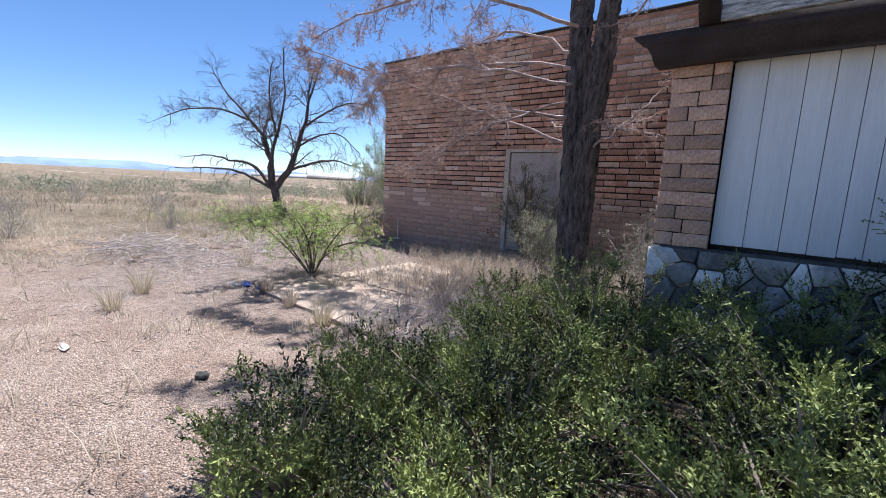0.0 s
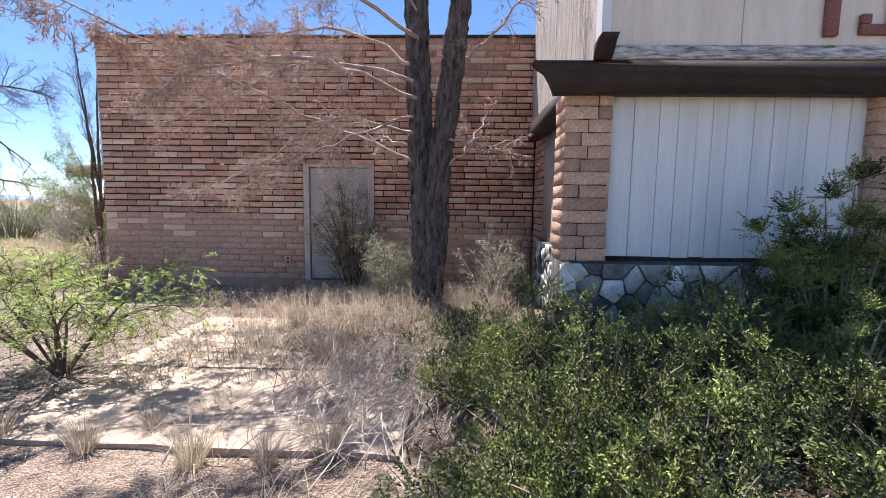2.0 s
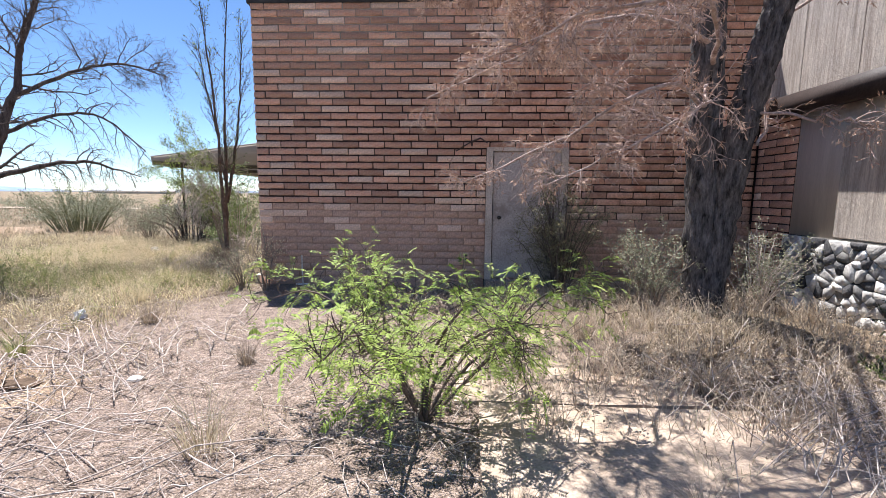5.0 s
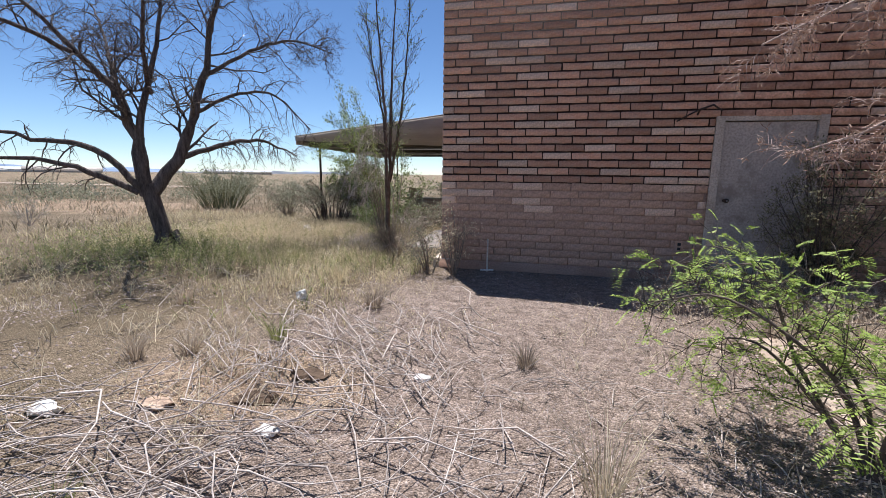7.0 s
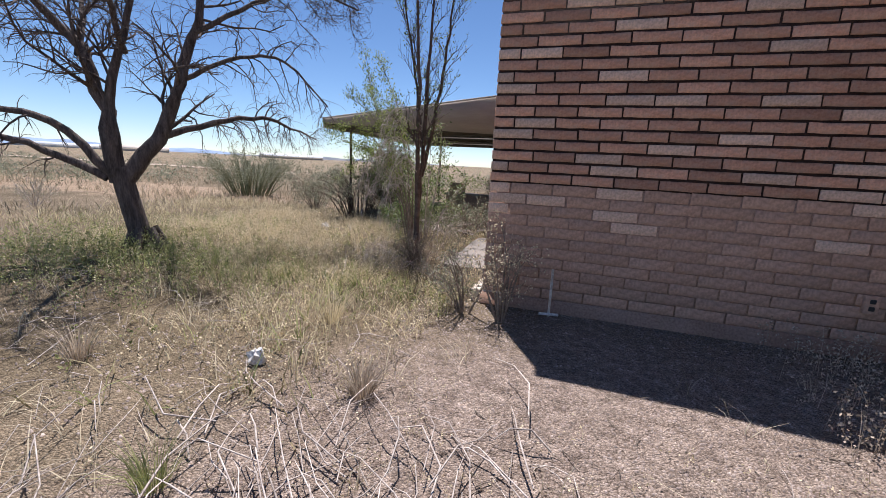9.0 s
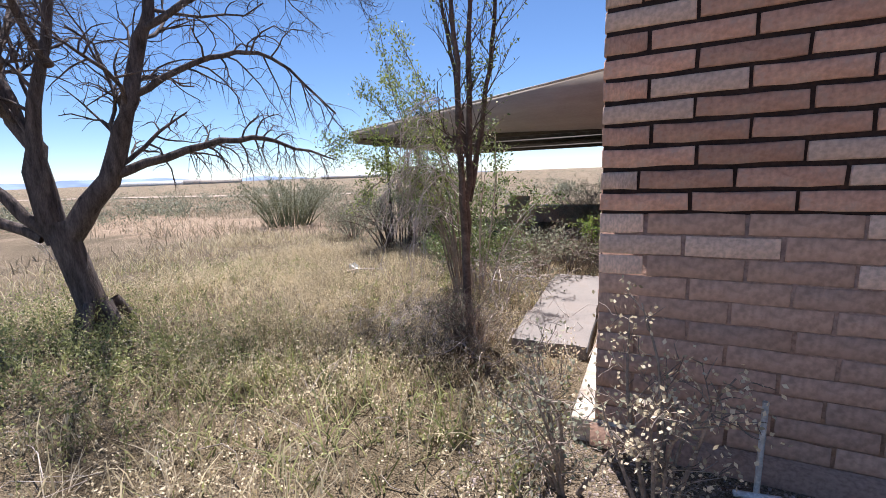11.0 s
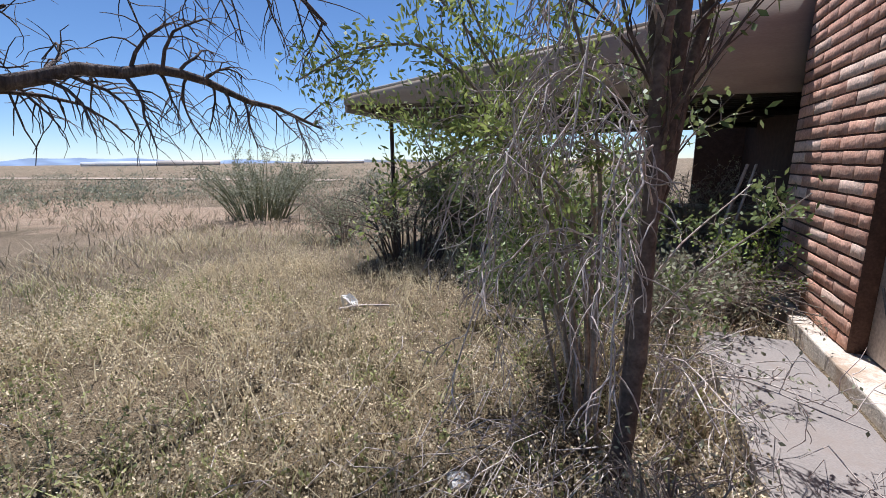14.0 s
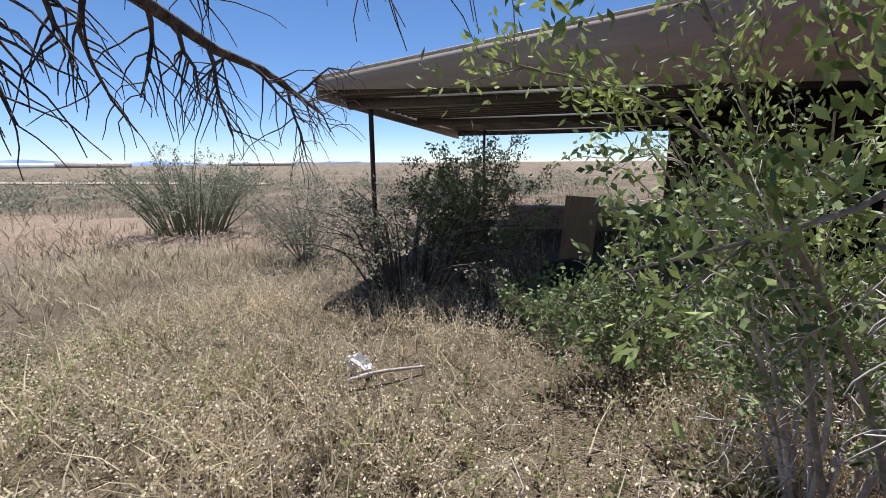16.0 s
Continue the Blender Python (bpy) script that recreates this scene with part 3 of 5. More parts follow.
# lamp hook over the door and outlet box
b = Buf()
b.tube([(-4.72, WY, 2.1), (-4.72, WY - 0.09, 2.16), (-4.6, WY - 0.16, 2.2), (-4.5, WY - 0.17, 2.13)], [0.013, 0.013, 0.012, 0.01], 6)
b.tube([(-4.95, WY - 0.01, 2.03), (-4.8, WY - 0.05, 2.12), (-4.72, WY - 0.09, 2.16)], [0.009] * 3, 6)
tagged(part("lamp_bracket", b, M_STEEL), "bent rusty bracket on the brick wall beside the door", "bracket")
outlet = thing("outlet_box", "weathered outlet box fixed low on the brick wall", "outlet box", (-4.78, WY - 0.02, 0.45))
part("box", soft_box(-4.83, -4.73, WY - 0.045, WY - 0.002, 0.38, 0.53, 0.006), M_BRICK_WORN, outlet)
for z in (0.425, 0.485):
    part("socket", soft_box(-4.8, -4.76, WY - 0.052, WY - 0.045, z - 0.018, z + 0.018, 0.003), M_TAR, outlet, "dark socket")
b = Buf()
b.tube([(-7.25, 7.21, -0.02), (-7.25, 7.2, 0.47)], [0.012, 0.012], 6)
stake = tagged(part("pipe_stub", b, M_ROOF_EDGE), "thin pale upright pipe beside the wall", "pipe")
b = Buf()
b.tube([(-7.34, 7.17, 0.03), (-7.16, 7.2, 0.03)], [0.014, 0.014], 6)
part("pipe_foot", b, M_PAPER, stake)

# ---- shop front with stone base, brick piers, board panel and sign wall ----
FY = 4.14
PX0, PX1 = -0.94, -0.52


def pier(x0, x1, y0, y1, z0, z1, seed, label):
    core = Buf()
    core.box(x0 + 0.02, x1 - 0.02, y0 + 0.02, y1 - 0.02, z0, z1)
    body = tagged(part("brick_pier", core, M_MORTAR), label, "pier", kind="structure")
    r = random.Random(seed)
    n = int((z1 - z0) / 0.1125)
    ch = (z1 - z0) / n
    for k in range(n):
        zc = z0 + (k + 0.5) * ch
        split = r.choice([0.5, 0.35, 0.7, 1.0])
        cuts = [x0, x0 + (x1 - x0) * split, x1] if split < 1 else [x0, x1]
        for a, c in zip(cuts, cuts[1:]):
            ob = new("brick", r.choice(BRICKS_TAN))
            ob.parent = body
            ob.matrix_basis = pose((a + c) / 2, y0 - r.uniform(0.0, 0.012), zc, 0, r.uniform(-1, 1), r.uniform(-1, 1)) @ Matrix.Diagonal(((c - a - 0.01) / 0.404, 1, ch / 0.104, 1))
        ob = new("brick", r.choice(BRICKS_TAN))
        ob.parent = body
        ob.matrix_basis = pose(x0 - r.uniform(0.0, 0.014), (y0 + y1) / 2, zc, 0, r.uniform(-1, 1), -90) @ Matrix.Diagonal(((y1 - y0 - 0.01) / 0.404, 1, ch / 0.104, 1))
    return body


def clip_cell(poly, mx, mz, nx, nz):
    """The part of a flat outline on the near side of a line through (mx, mz)."""
    out = []
    for (ax, az), (bx, bz) in zip(poly, poly[1:] + poly[:1]):
        da, db = (ax - mx) * nx + (az - mz) * nz, (bx - mx) * nx + (bz - mz) * nz
        if da <= 0:
            out.append((ax, az))
        if da * db < 0:
            t = da / (da - db)
            out.append((ax + (bx - ax) * t, az + (bz - az) * t))
    return out


def rubble(wall, along, a0, a1, level, z0, z1, size, seed, rough=0.03):
    """Fitted angular stones set in a wall face; each one is a piece with its own outline, tilt and depth."""
    r = random.Random(seed)
    rows, cols = max(2, round((z1 - z0) / (size * 0.75))), max(2, round((a1 - a0) / size))
    dz, da = (z1 - z0) / rows, (a1 - a0) / cols
    seeds = [(a0 + (i + 0.5 + (0.25 if j % 2 else -0.25) + r.uniform(-0.48, 0.48)) * da, z0 + (j + 0.5 + r.uniform(-0.48, 0.48)) * dz)
             for j in range(rows) for i in range(cols) if r.random() < 0.82]
    for ca, cz in seeds:
        poly = [(max(a0, ca - 2 * da), max(z0, cz - 2 * dz)), (min(a1, ca + 2 * da), max(z0, cz - 2 * dz)),
                (min(a1, ca + 2 * da), min(z1, cz + 2 * dz)), (max(a0, ca - 2 * da), min(z1, cz + 2 * dz))]
        for oa, oz in seeds:
            if (oa, oz) != (ca, cz) and abs(oa - ca) < 3 * da and abs(oz - cz) < 3 * dz:
                poly = clip_cell(poly, (ca + oa) / 2, (cz + oz) / 2, oa - ca, oz - cz)
        if len(poly) < 3:
            continue
        k = len(poly)
        ma, mz = sum(p[0] for p in poly) / k, sum(p[1] for p in poly) / k
        dp, ta, tz = r.uniform(0.5, 1.5) * rough, r.uniform(-0.25, 0.25), r.uniform(-0.25, 0.25)
        v = []
        for f, d in ((0.95, 0.012), (0.93, -dp * 0.6), (0.80, -dp)):
            for pa, pz in poly:
                u, w = (pa - ma) * f * r.uniform(0.96, 1.0), (pz - mz) * f * r.uniform(0.96, 1.0)
                dd = d if d > 0 else d + (u * ta + w * tz) * 0.3
                v.append((ma + u, level + dd, mz + w) if along == "x" else (level + dd, ma + u, mz + w))
        b = Buf()
        b.v.append(np.array(v))
        b.n = len(v)
        for o in (0, k):
            b.f.append([(o + q, o + (q + 1) % k, o + k + (q + 1) % k, o + k + q) for q in range(k)])
        b.f.append([tuple(2 * k + q for q in range(k))])
        part("stone", b, M_STONE if r.random() < 0.8 else M_STONE_GREY, wall)


b = Buf()
b.box(PX0 - 0.02, 6.4, FY - 0.06, FY + 0.25, -0.1, 0.93)
stone_base = tagged(part("stone_base_front", b, M_STONE_DARK), "low rubble stone base of pale and dark stones", "wall", kind="structure")
rubble(stone_base, "x", PX0 - 0.02, 4.6, FY - 0.065, 0.0, 0.92, 0.19, 4, 0.018)
b = Buf()
b.box(XE - 0.06, XE + 0.2, FY + 0.25, 6.62, -0.1, 0.93)
stone_side = tagged(part("stone_base_side", b, M_STONE_DARK), "rough rubble stone base on the side of the shop front", "wall", kind="structure")
rubble(stone_side, "y", FY + 0.3, 6.62, XE - 0.065, 0.0, 0.93, 0.13, 5, 0.03)
pier(PX0, PX1, FY, FY + 0.36, 0.93, 2.45, 1, "tan and red brick pier on a stone base")
pier(1.78, 2.2, FY, FY + 0.36, 0.93, 2.45, 2, "tan and red brick pier beside the white boards")

panel = thing("board_panel", "white painted vertical boards closing a shop window", "panel", (0.6, FY + 0.1, 0.95), kind="structure")
r = random.Random(11)
x = PX1
while x < 1.78 - 0.02:
    w = min(r.choice([0.14, 0.17, 0.2, 0.23]), 1.78 - x)
    part("board", soft_box(x + 0.002, x + w - 0.002, FY + 0.1 + r.uniform(-0.003, 0.003), FY + 0.13, 0.96 + r.uniform(0, 0.012), 2.44, 0.004), M_WHITE, panel)
    x += w
b = Buf()
b.box(2.2, 6.4, FY + 0.1, FY + 0.13, 0.94, 2.44)
part("board_sheet", b, M_WHITE, panel)
b = Buf()
b.box(PX1, 6.4, FY + 0.13, FY + 0.25, 0.93, 2.45)
tagged(part("wall_shop_front", b, M_STONE_DARK), "wall behind the boards", "wall", kind="structure")

b = Buf()
b.box(XE, XE + 0.1, 4.5, 6.62, 0.93, 2.5)
side_panel = tagged(part("wall_shop_side", b, M_BEIGE), "beige painted plywood wall on the shop's side", "wall", kind="structure")
part("sheet", soft_box(XE - 0.02, XE, 4.55, 5.95, 0.95, 2.2, 0.004), M_WEATHERED, side_panel, "weathered sheet with streaked paint")
wall_return = wall_block("wall_return", "short brick return wall between shop and hall", [(XE, XE + 0.2, 6.62, WY, 0, WH)], M_MORTAR)
lay_bricks(wall_return, "y", 6.62, WY - 0.02, XE, 0.12, WH, [], (6.0, 8.0), 77, 0.6)

# beams with flared ends
beam = thing("eave_beam", "dark brown painted eave beam with flared ends", "beam", (0, 4.0, 2.42), kind="structure")
b = Buf()
b.prism([(-1.06, 2.42), (6.5, 2.42), (6.5, 2.68), (-1.26, 2.68), (-1.22, 2.645), (-1.15, 2.6), (-1.1, 2.52)], 1, FY - 0.14, FY + 0.02)
part("front_beam", b, M_BROWN, beam)
b = Buf()
b.prism([(3.78, 2.83), (3.84, 2.80), (3.9, 2.72), (3.96, 2.675), (FY - 0.14, 2.675), (FY - 0.14, 2.79), (3.9, 2.83)], 0, -0.76, -0.62)
part("beam_end", b, M_BROWN, beam)
b = Buf()
b.prism([(FY + 0.02, 2.42), (6.9, 2.42), (6.95, 2.5), (6.92, 2.66), (FY + 0.02, 2.66)], 0, -0.82, -0.66)
part("side_beam", b, M_BROWN, beam)
cornice = tagged(part("cornice", soft_box(-0.66, 6.5, FY - 0.17, FY + 0.02, 2.684, 2.80, 0.01), M_PEEL), "white cornice board with badly peeling paint", "cornice", kind="structure")
sign = thing("sign_wall", "beige sign wall of large painted panels", "sign", (2, FY, 2.8), kind="structure")
x = -0.62
for w in (1.1, 1.22, 1.22, 1.22, 1.22):
    part("panel", soft_box(x + 0.003, x + w - 0.003, FY - 0.12, FY - 0.09, 2.80, 4.7, 0.003), M_BEIGE, sign)
    x += w
part("corner_board", soft_box(-0.70, -0.62, FY - 0.135, FY + 0.02, 2.80, 4.7, 0.004), M_WHITE, sign, "white painted corner board")
part("core", soft_box(-0.61, 5.3, FY - 0.085, FY + 0.2, 2.69, 4.68, 0.003), M_WEATHERED, sign)
y = FY + 0.03
for w in (0.85, 0.8, 0.8, 0.77):
    part("side_board", soft_box(-0.69, -0.63, y + 0.003, y + w - 0.003, 2.665, 4.7, 0.004), M_WEATHERED, sign, "bare weathered board with flaked paint")
    y += w
letters = [("letter", [(1.13, 1.24, 2.87, 3.5)]), ("letter", [(1.42, 1.7, 2.885, 2.97), (1.42, 1.5, 2.97, 3.05), (1.64, 1.73, 2.97, 3.5)])]
for nm, boxes in letters:
    lt = thing("sign_letter", "faded red raised letter on the beige sign wall", "letter", (boxes[0][0], FY - 0.15, boxes[0][2]))
    for bx in boxes:
        part("stroke", soft_box(bx[0], bx[1], FY - 0.17, FY - 0.1215, bx[2], bx[3], 0.012), M_RED, lt)

# ---- carport roof beyond the side wall ----
CY0, CY1 = 12.3, 19.2
canopy = thing("carport_roof", "grey-brown carport roof with a tapering fascia", "carport", (-10, 15, 2.0), kind="structure")
b = Buf()
b.prism([(-13.2, 2.22), (-7.9, 2.03), (-7.9, 2.95), (-13.2, 2.32)], 1, CY0, CY0 + 0.05)
part("fascia", b, M_ROOF, canopy)
b = Buf()
b.prism([(-13.21, 2.322), (-7.9, 2.952), (-7.9, 2.985), (-13.21, 2.352)], 1, CY0 - 0.02, CY0 + 0.06)
part("edge_trim", b, M_ROOF_EDGE, canopy, "pale metal roof edge")
b = Buf()
b.prism([(-13.18, 2.27), (-6.0, 2.27), (-6.0, 3.1), (-7.9, 2.94), (-13.18, 2.315)], 1, CY0 + 0.06, CY1)
part("roof", b, M_ROOF, canopy)
b = Buf()
b.prism([(CY0 + 0.05, 2.12), (CY1, 2.02), (CY1, 2.28), (CY0 + 0.05, 2.28)], 0, -13.22, -13.18)
part("side_fascia", b, M_ROOF, canopy)
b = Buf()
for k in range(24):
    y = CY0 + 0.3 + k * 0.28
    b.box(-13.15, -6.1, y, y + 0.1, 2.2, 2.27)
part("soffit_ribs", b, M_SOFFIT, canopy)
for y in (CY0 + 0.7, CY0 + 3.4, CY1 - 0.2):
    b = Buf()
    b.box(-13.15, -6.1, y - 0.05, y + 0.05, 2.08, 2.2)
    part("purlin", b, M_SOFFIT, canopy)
for px, py in ((-12.92, 13.14), (-12.45, 18.9)):
    b = Buf()
    b.tube([(px, py, -0.05), (px, py, 2.2)], [0.032, 0.032], 10)
    part("post", b, M_STEEL, canopy, "thin dark steel post")
b = Buf()
b.box(-6.9, -6.7, YS - 0.02, 20, 0, WH - 0.36)
b.box(WX + 0.2, -6.7, YS - 0.22, YS - 0.02, 0, WH - 0.36)
# near-black colour stands in for the deep shade of this recess
tagged(part("wall_carport", b, M_MORTAR), "plain wall under the carport roof, shade put in its colour", "wall", kind="structure")
low = tagged(part("low_wall", soft_box(-11.6, -6.9, 17.2, 17.4, -0.1, 0.42, 0.01), M_BRICK_WORN), "low brown wall with a pale coping under the carport", "wall", kind="structure")
part("coping", soft_box(-11.62, -6.9, 17.15, 17.45, 0.424, 0.48, 0.01), M_FOOTING, low)

# ---- far distance ----
def far_building(x, y, w, d, h, turn, wall, roof, label):
    e = thing("far_building", label, "building", (x, y, 0))
    b = Buf()
    b.box(-w / 2, w / 2, -d / 2, d / 2, 0, h)
    wl_ = part("wall", b, wall)
    b = Buf()
    b.prism([(-d / 2 - 0.4, h), (d / 2 + 0.4, h), (d / 2 + 0.4, h + 0.25), (0, h + 1.9), (-d / 2 - 0.4, h + 0.25)], 0, -w / 2 - 0.4, w / 2 + 0.4)
    rf = part("roof", b, roof)
    for o in (wl_, rf):
        o.parent = e
    e.rotation_euler = (0, 0, radians(turn))


far_building(-372, 240, 74, 22, 1.7, 58, M_FAR_WHITE, M_FAR_WHITE, "long low building with a white roof far off")
far_building(-318, 232, 40, 16, 1.9, 55, M_FAR_WALL, M_FAR_WALL, "low tan building far off across the field")
far_building(-430, 244, 48, 20, 1.7, 60, M_FAR_WHITE, M_FAR_WHITE, "low white-roofed shed far off")
far_building(-240, 304, 48, 20, 1.8, 40, M_FAR_WALL, M_FAR_WHITE, "low building with a pale roof far off")


def ridge(name, label, radius, a0, a1, peak, mat, seed):
    b = Buf()
    n = 160
    a = np.radians(np.linspace(a0, a1, n))
    h = np.array([peak * (0.35 + 0.45 * noise.fractal((seed + t * 5, 0, 0), 0.9, 2.0, 5) + 0.25 * math.sin(t * 3 + seed)) for t in a])
    h = np.maximum(h, peak * 0.04) * np.sin(np.linspace(0, np.pi, n)) ** 0.35
    p = np.stack([-np.sin(a) * radius, np.cos(a) * radius], 1)
    q = p * 1.12
    v = np.concatenate([np.c_[p, np.full(n, -2.0)], np.c_[(p + q) / 2, h], np.c_[q, np.full(n, -2.0)]])
    i = np.arange(n - 1)[:, None]
    b.add(v, np.concatenate([i + [[0, 1, n + 1, n]], i + n + [[0, 1, n + 1, n]]]))
    tagged(part(name, b, mat, smooth=True), label, "mountains", kind="structure")


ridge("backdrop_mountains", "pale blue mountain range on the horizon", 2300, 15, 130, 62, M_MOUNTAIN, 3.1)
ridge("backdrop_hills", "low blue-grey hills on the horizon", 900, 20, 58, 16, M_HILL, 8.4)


# ---- plants ----
def curve(pts, n=10):
    """A smooth line through a few points."""
    p = np.asarray(pts, float)
    p = np.vstack([2 * p[0] - p[1], p, 2 * p[-1] - p[-2]])
    out = []
    segs = len(p) - 3
    for s in range(segs):
        a, b, c, d = p[s:s + 4]
        for t in np.linspace(0, 1, max(2, n // segs + 1), endpoint=(s == segs - 1)):
            out.append(0.5 * (2 * b + (c - a) * t + (2 * a - 5 * b + 4 * c - d) * t * t + (3 * b - a - 3 * c + d) * t ** 3))
    return np.array(out)


def unit(v):
    return v / (np.linalg.norm(v) + 1e-9)


def twigs(buf, line, r0, r1, count, length, spread, level, droop=0.0, start=0.15, sides=4, tips=None, kink=0.15, up=0.0):
    """Side shoots along a line, which fork again; tips gathers (place, direction) of the last ones."""
    n = len(line)
    for k in range(count):
        f = start + (1 - start) * (k + rng.random()) / count
        i = min(n - 2, int(f * (n - 1)))
        q = line[i] + (line[i + 1] - line[i]) * (f * (n - 1) - i)
        d = unit(line[min(n - 1, i + 1)] - line[max(0, i - 1)])
        s = unit(np.cross(d, rng.normal(size=3)))
        d2 = unit(d * (1 - spread) + s * spread + np.array([0, 0, up]))
        ln = length * rng.uniform(0.5, 1.15) * (1 - 0.45 * f)
        m = 5 if level > 0 else 4
        pts = [q]
        dd = d2
        for j in range(m):
            dd = unit(dd + rng.normal(size=3) * kink + np.array([0, 0, -droop * (j + 1) / m]))
            pts.append(pts[-1] + dd * ln / m)
        pts = np.array(pts)
        ra = (r0 + (r1 - r0) * f) * 0.6
        ra = max(ra, 0.0026)
        buf.tube(pts, np.linspace(ra, max(ra * 0.3, 0.0014), m + 1), sides if level > 0 else 3)
        if tips is not None:
            for j in range(1, m + 1):
                tips.append((pts[j], dd, level))
        if level > 0:
            twigs(buf, pts, ra, ra * 0.35, max(2, int(count * 0.55)), length * 0.5, spread, level - 1, droop, 0.2, sides, tips, kink, up)


# big bare tree, its limbs placed from pixel positions to fit the camera's view
def bare_tree():
    old, foot = np.array([-12.85, 7.5, 0]), np.array([-12.72, 7.3, 0])

    # shifts and scales the limbs so they line up from the camera
    def fit_to_view(p):
        return foot + (np.asarray(p, float) - old) * 0.95

    e = thing("bare_tree", "large leafless tree with dark spreading limbs", "tree", (-12.72, 7.3, 0))
    b = Buf()
    b.tube(fit_to_view(curve([(-12.78, 7.55, -0.1), (-12.82, 7.5, 0.2), (-12.9, 7.44, 0.7), (-12.97, 7.38, 1.2)], 9)), np.linspace(0.135, 0.12, 10), 14)
    for k in range(5):
        a = k * 1.3
        b.tube(fit_to_view(curve([(-12.8 + 0.12 * math.cos(a), 7.53 + 0.12 * math.sin(a), 0.35), (-12.78 + 0.3 * math.cos(a), 7.55 + 0.3 * math.sin(a), 0.03), (-12.78 + 0.5 * math.cos(a), 7.55 + 0.5 * math.sin(a), -0.1)], 5)), np.linspace(0.06, 0.02, 6), 8)
    part("trunk", b, M_DEAD_BARK, e, smooth=True)
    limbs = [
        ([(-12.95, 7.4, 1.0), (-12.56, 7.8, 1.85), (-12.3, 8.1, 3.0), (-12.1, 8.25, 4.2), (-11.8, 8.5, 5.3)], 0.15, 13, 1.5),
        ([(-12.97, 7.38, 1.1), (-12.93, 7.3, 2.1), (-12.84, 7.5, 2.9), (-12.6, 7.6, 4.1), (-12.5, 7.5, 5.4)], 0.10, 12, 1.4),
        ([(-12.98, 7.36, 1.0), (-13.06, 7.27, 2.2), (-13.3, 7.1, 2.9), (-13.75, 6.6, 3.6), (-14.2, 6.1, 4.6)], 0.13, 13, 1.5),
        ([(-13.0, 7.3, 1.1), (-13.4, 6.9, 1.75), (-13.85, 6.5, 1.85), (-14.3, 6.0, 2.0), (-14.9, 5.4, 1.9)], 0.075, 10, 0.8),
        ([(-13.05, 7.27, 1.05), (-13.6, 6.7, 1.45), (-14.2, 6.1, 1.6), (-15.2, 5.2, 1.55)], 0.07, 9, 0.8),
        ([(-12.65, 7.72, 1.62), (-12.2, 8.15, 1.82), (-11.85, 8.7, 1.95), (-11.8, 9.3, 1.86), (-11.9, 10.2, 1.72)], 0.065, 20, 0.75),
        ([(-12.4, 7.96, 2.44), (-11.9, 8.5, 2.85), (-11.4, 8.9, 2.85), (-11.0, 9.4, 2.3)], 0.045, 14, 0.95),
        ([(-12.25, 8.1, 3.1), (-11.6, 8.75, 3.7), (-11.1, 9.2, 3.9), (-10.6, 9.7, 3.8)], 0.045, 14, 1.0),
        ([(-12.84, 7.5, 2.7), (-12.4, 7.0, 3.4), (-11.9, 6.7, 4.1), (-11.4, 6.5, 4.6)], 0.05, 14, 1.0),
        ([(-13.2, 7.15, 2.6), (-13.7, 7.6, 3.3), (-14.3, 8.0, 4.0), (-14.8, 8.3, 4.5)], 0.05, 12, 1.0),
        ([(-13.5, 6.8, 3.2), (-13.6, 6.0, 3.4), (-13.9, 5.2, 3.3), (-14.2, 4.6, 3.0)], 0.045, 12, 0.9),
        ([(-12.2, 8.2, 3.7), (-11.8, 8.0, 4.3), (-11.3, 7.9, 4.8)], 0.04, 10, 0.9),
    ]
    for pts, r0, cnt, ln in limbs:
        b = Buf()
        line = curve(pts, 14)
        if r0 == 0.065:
            line[:5] += np.linspace(1, 0, 5)[:, None] * (fit_to_view(line[:1])[0] - line[0])
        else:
            line = fit_to_view(line)
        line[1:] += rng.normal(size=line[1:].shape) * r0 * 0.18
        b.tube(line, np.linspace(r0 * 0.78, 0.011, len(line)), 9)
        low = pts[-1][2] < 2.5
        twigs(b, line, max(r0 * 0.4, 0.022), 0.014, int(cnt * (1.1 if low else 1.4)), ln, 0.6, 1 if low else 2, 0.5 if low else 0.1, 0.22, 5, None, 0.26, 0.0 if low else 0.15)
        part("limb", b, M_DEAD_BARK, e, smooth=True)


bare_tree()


def needle_tufts(buf, tips, per, length, width, min_level=0):
    c, d = [], []
    for p, dd, lv in tips:
        for k in range(per):
            c.append(p + rng.normal(size=3) * 0.008)
            d.append(dd * 0.7 + rng.normal(size=3) * 0.6)
    if c:
        buf.leaves(np.array(c), np.array(d), rng.uniform(0.6, 1.2, len(c)) * length, width)


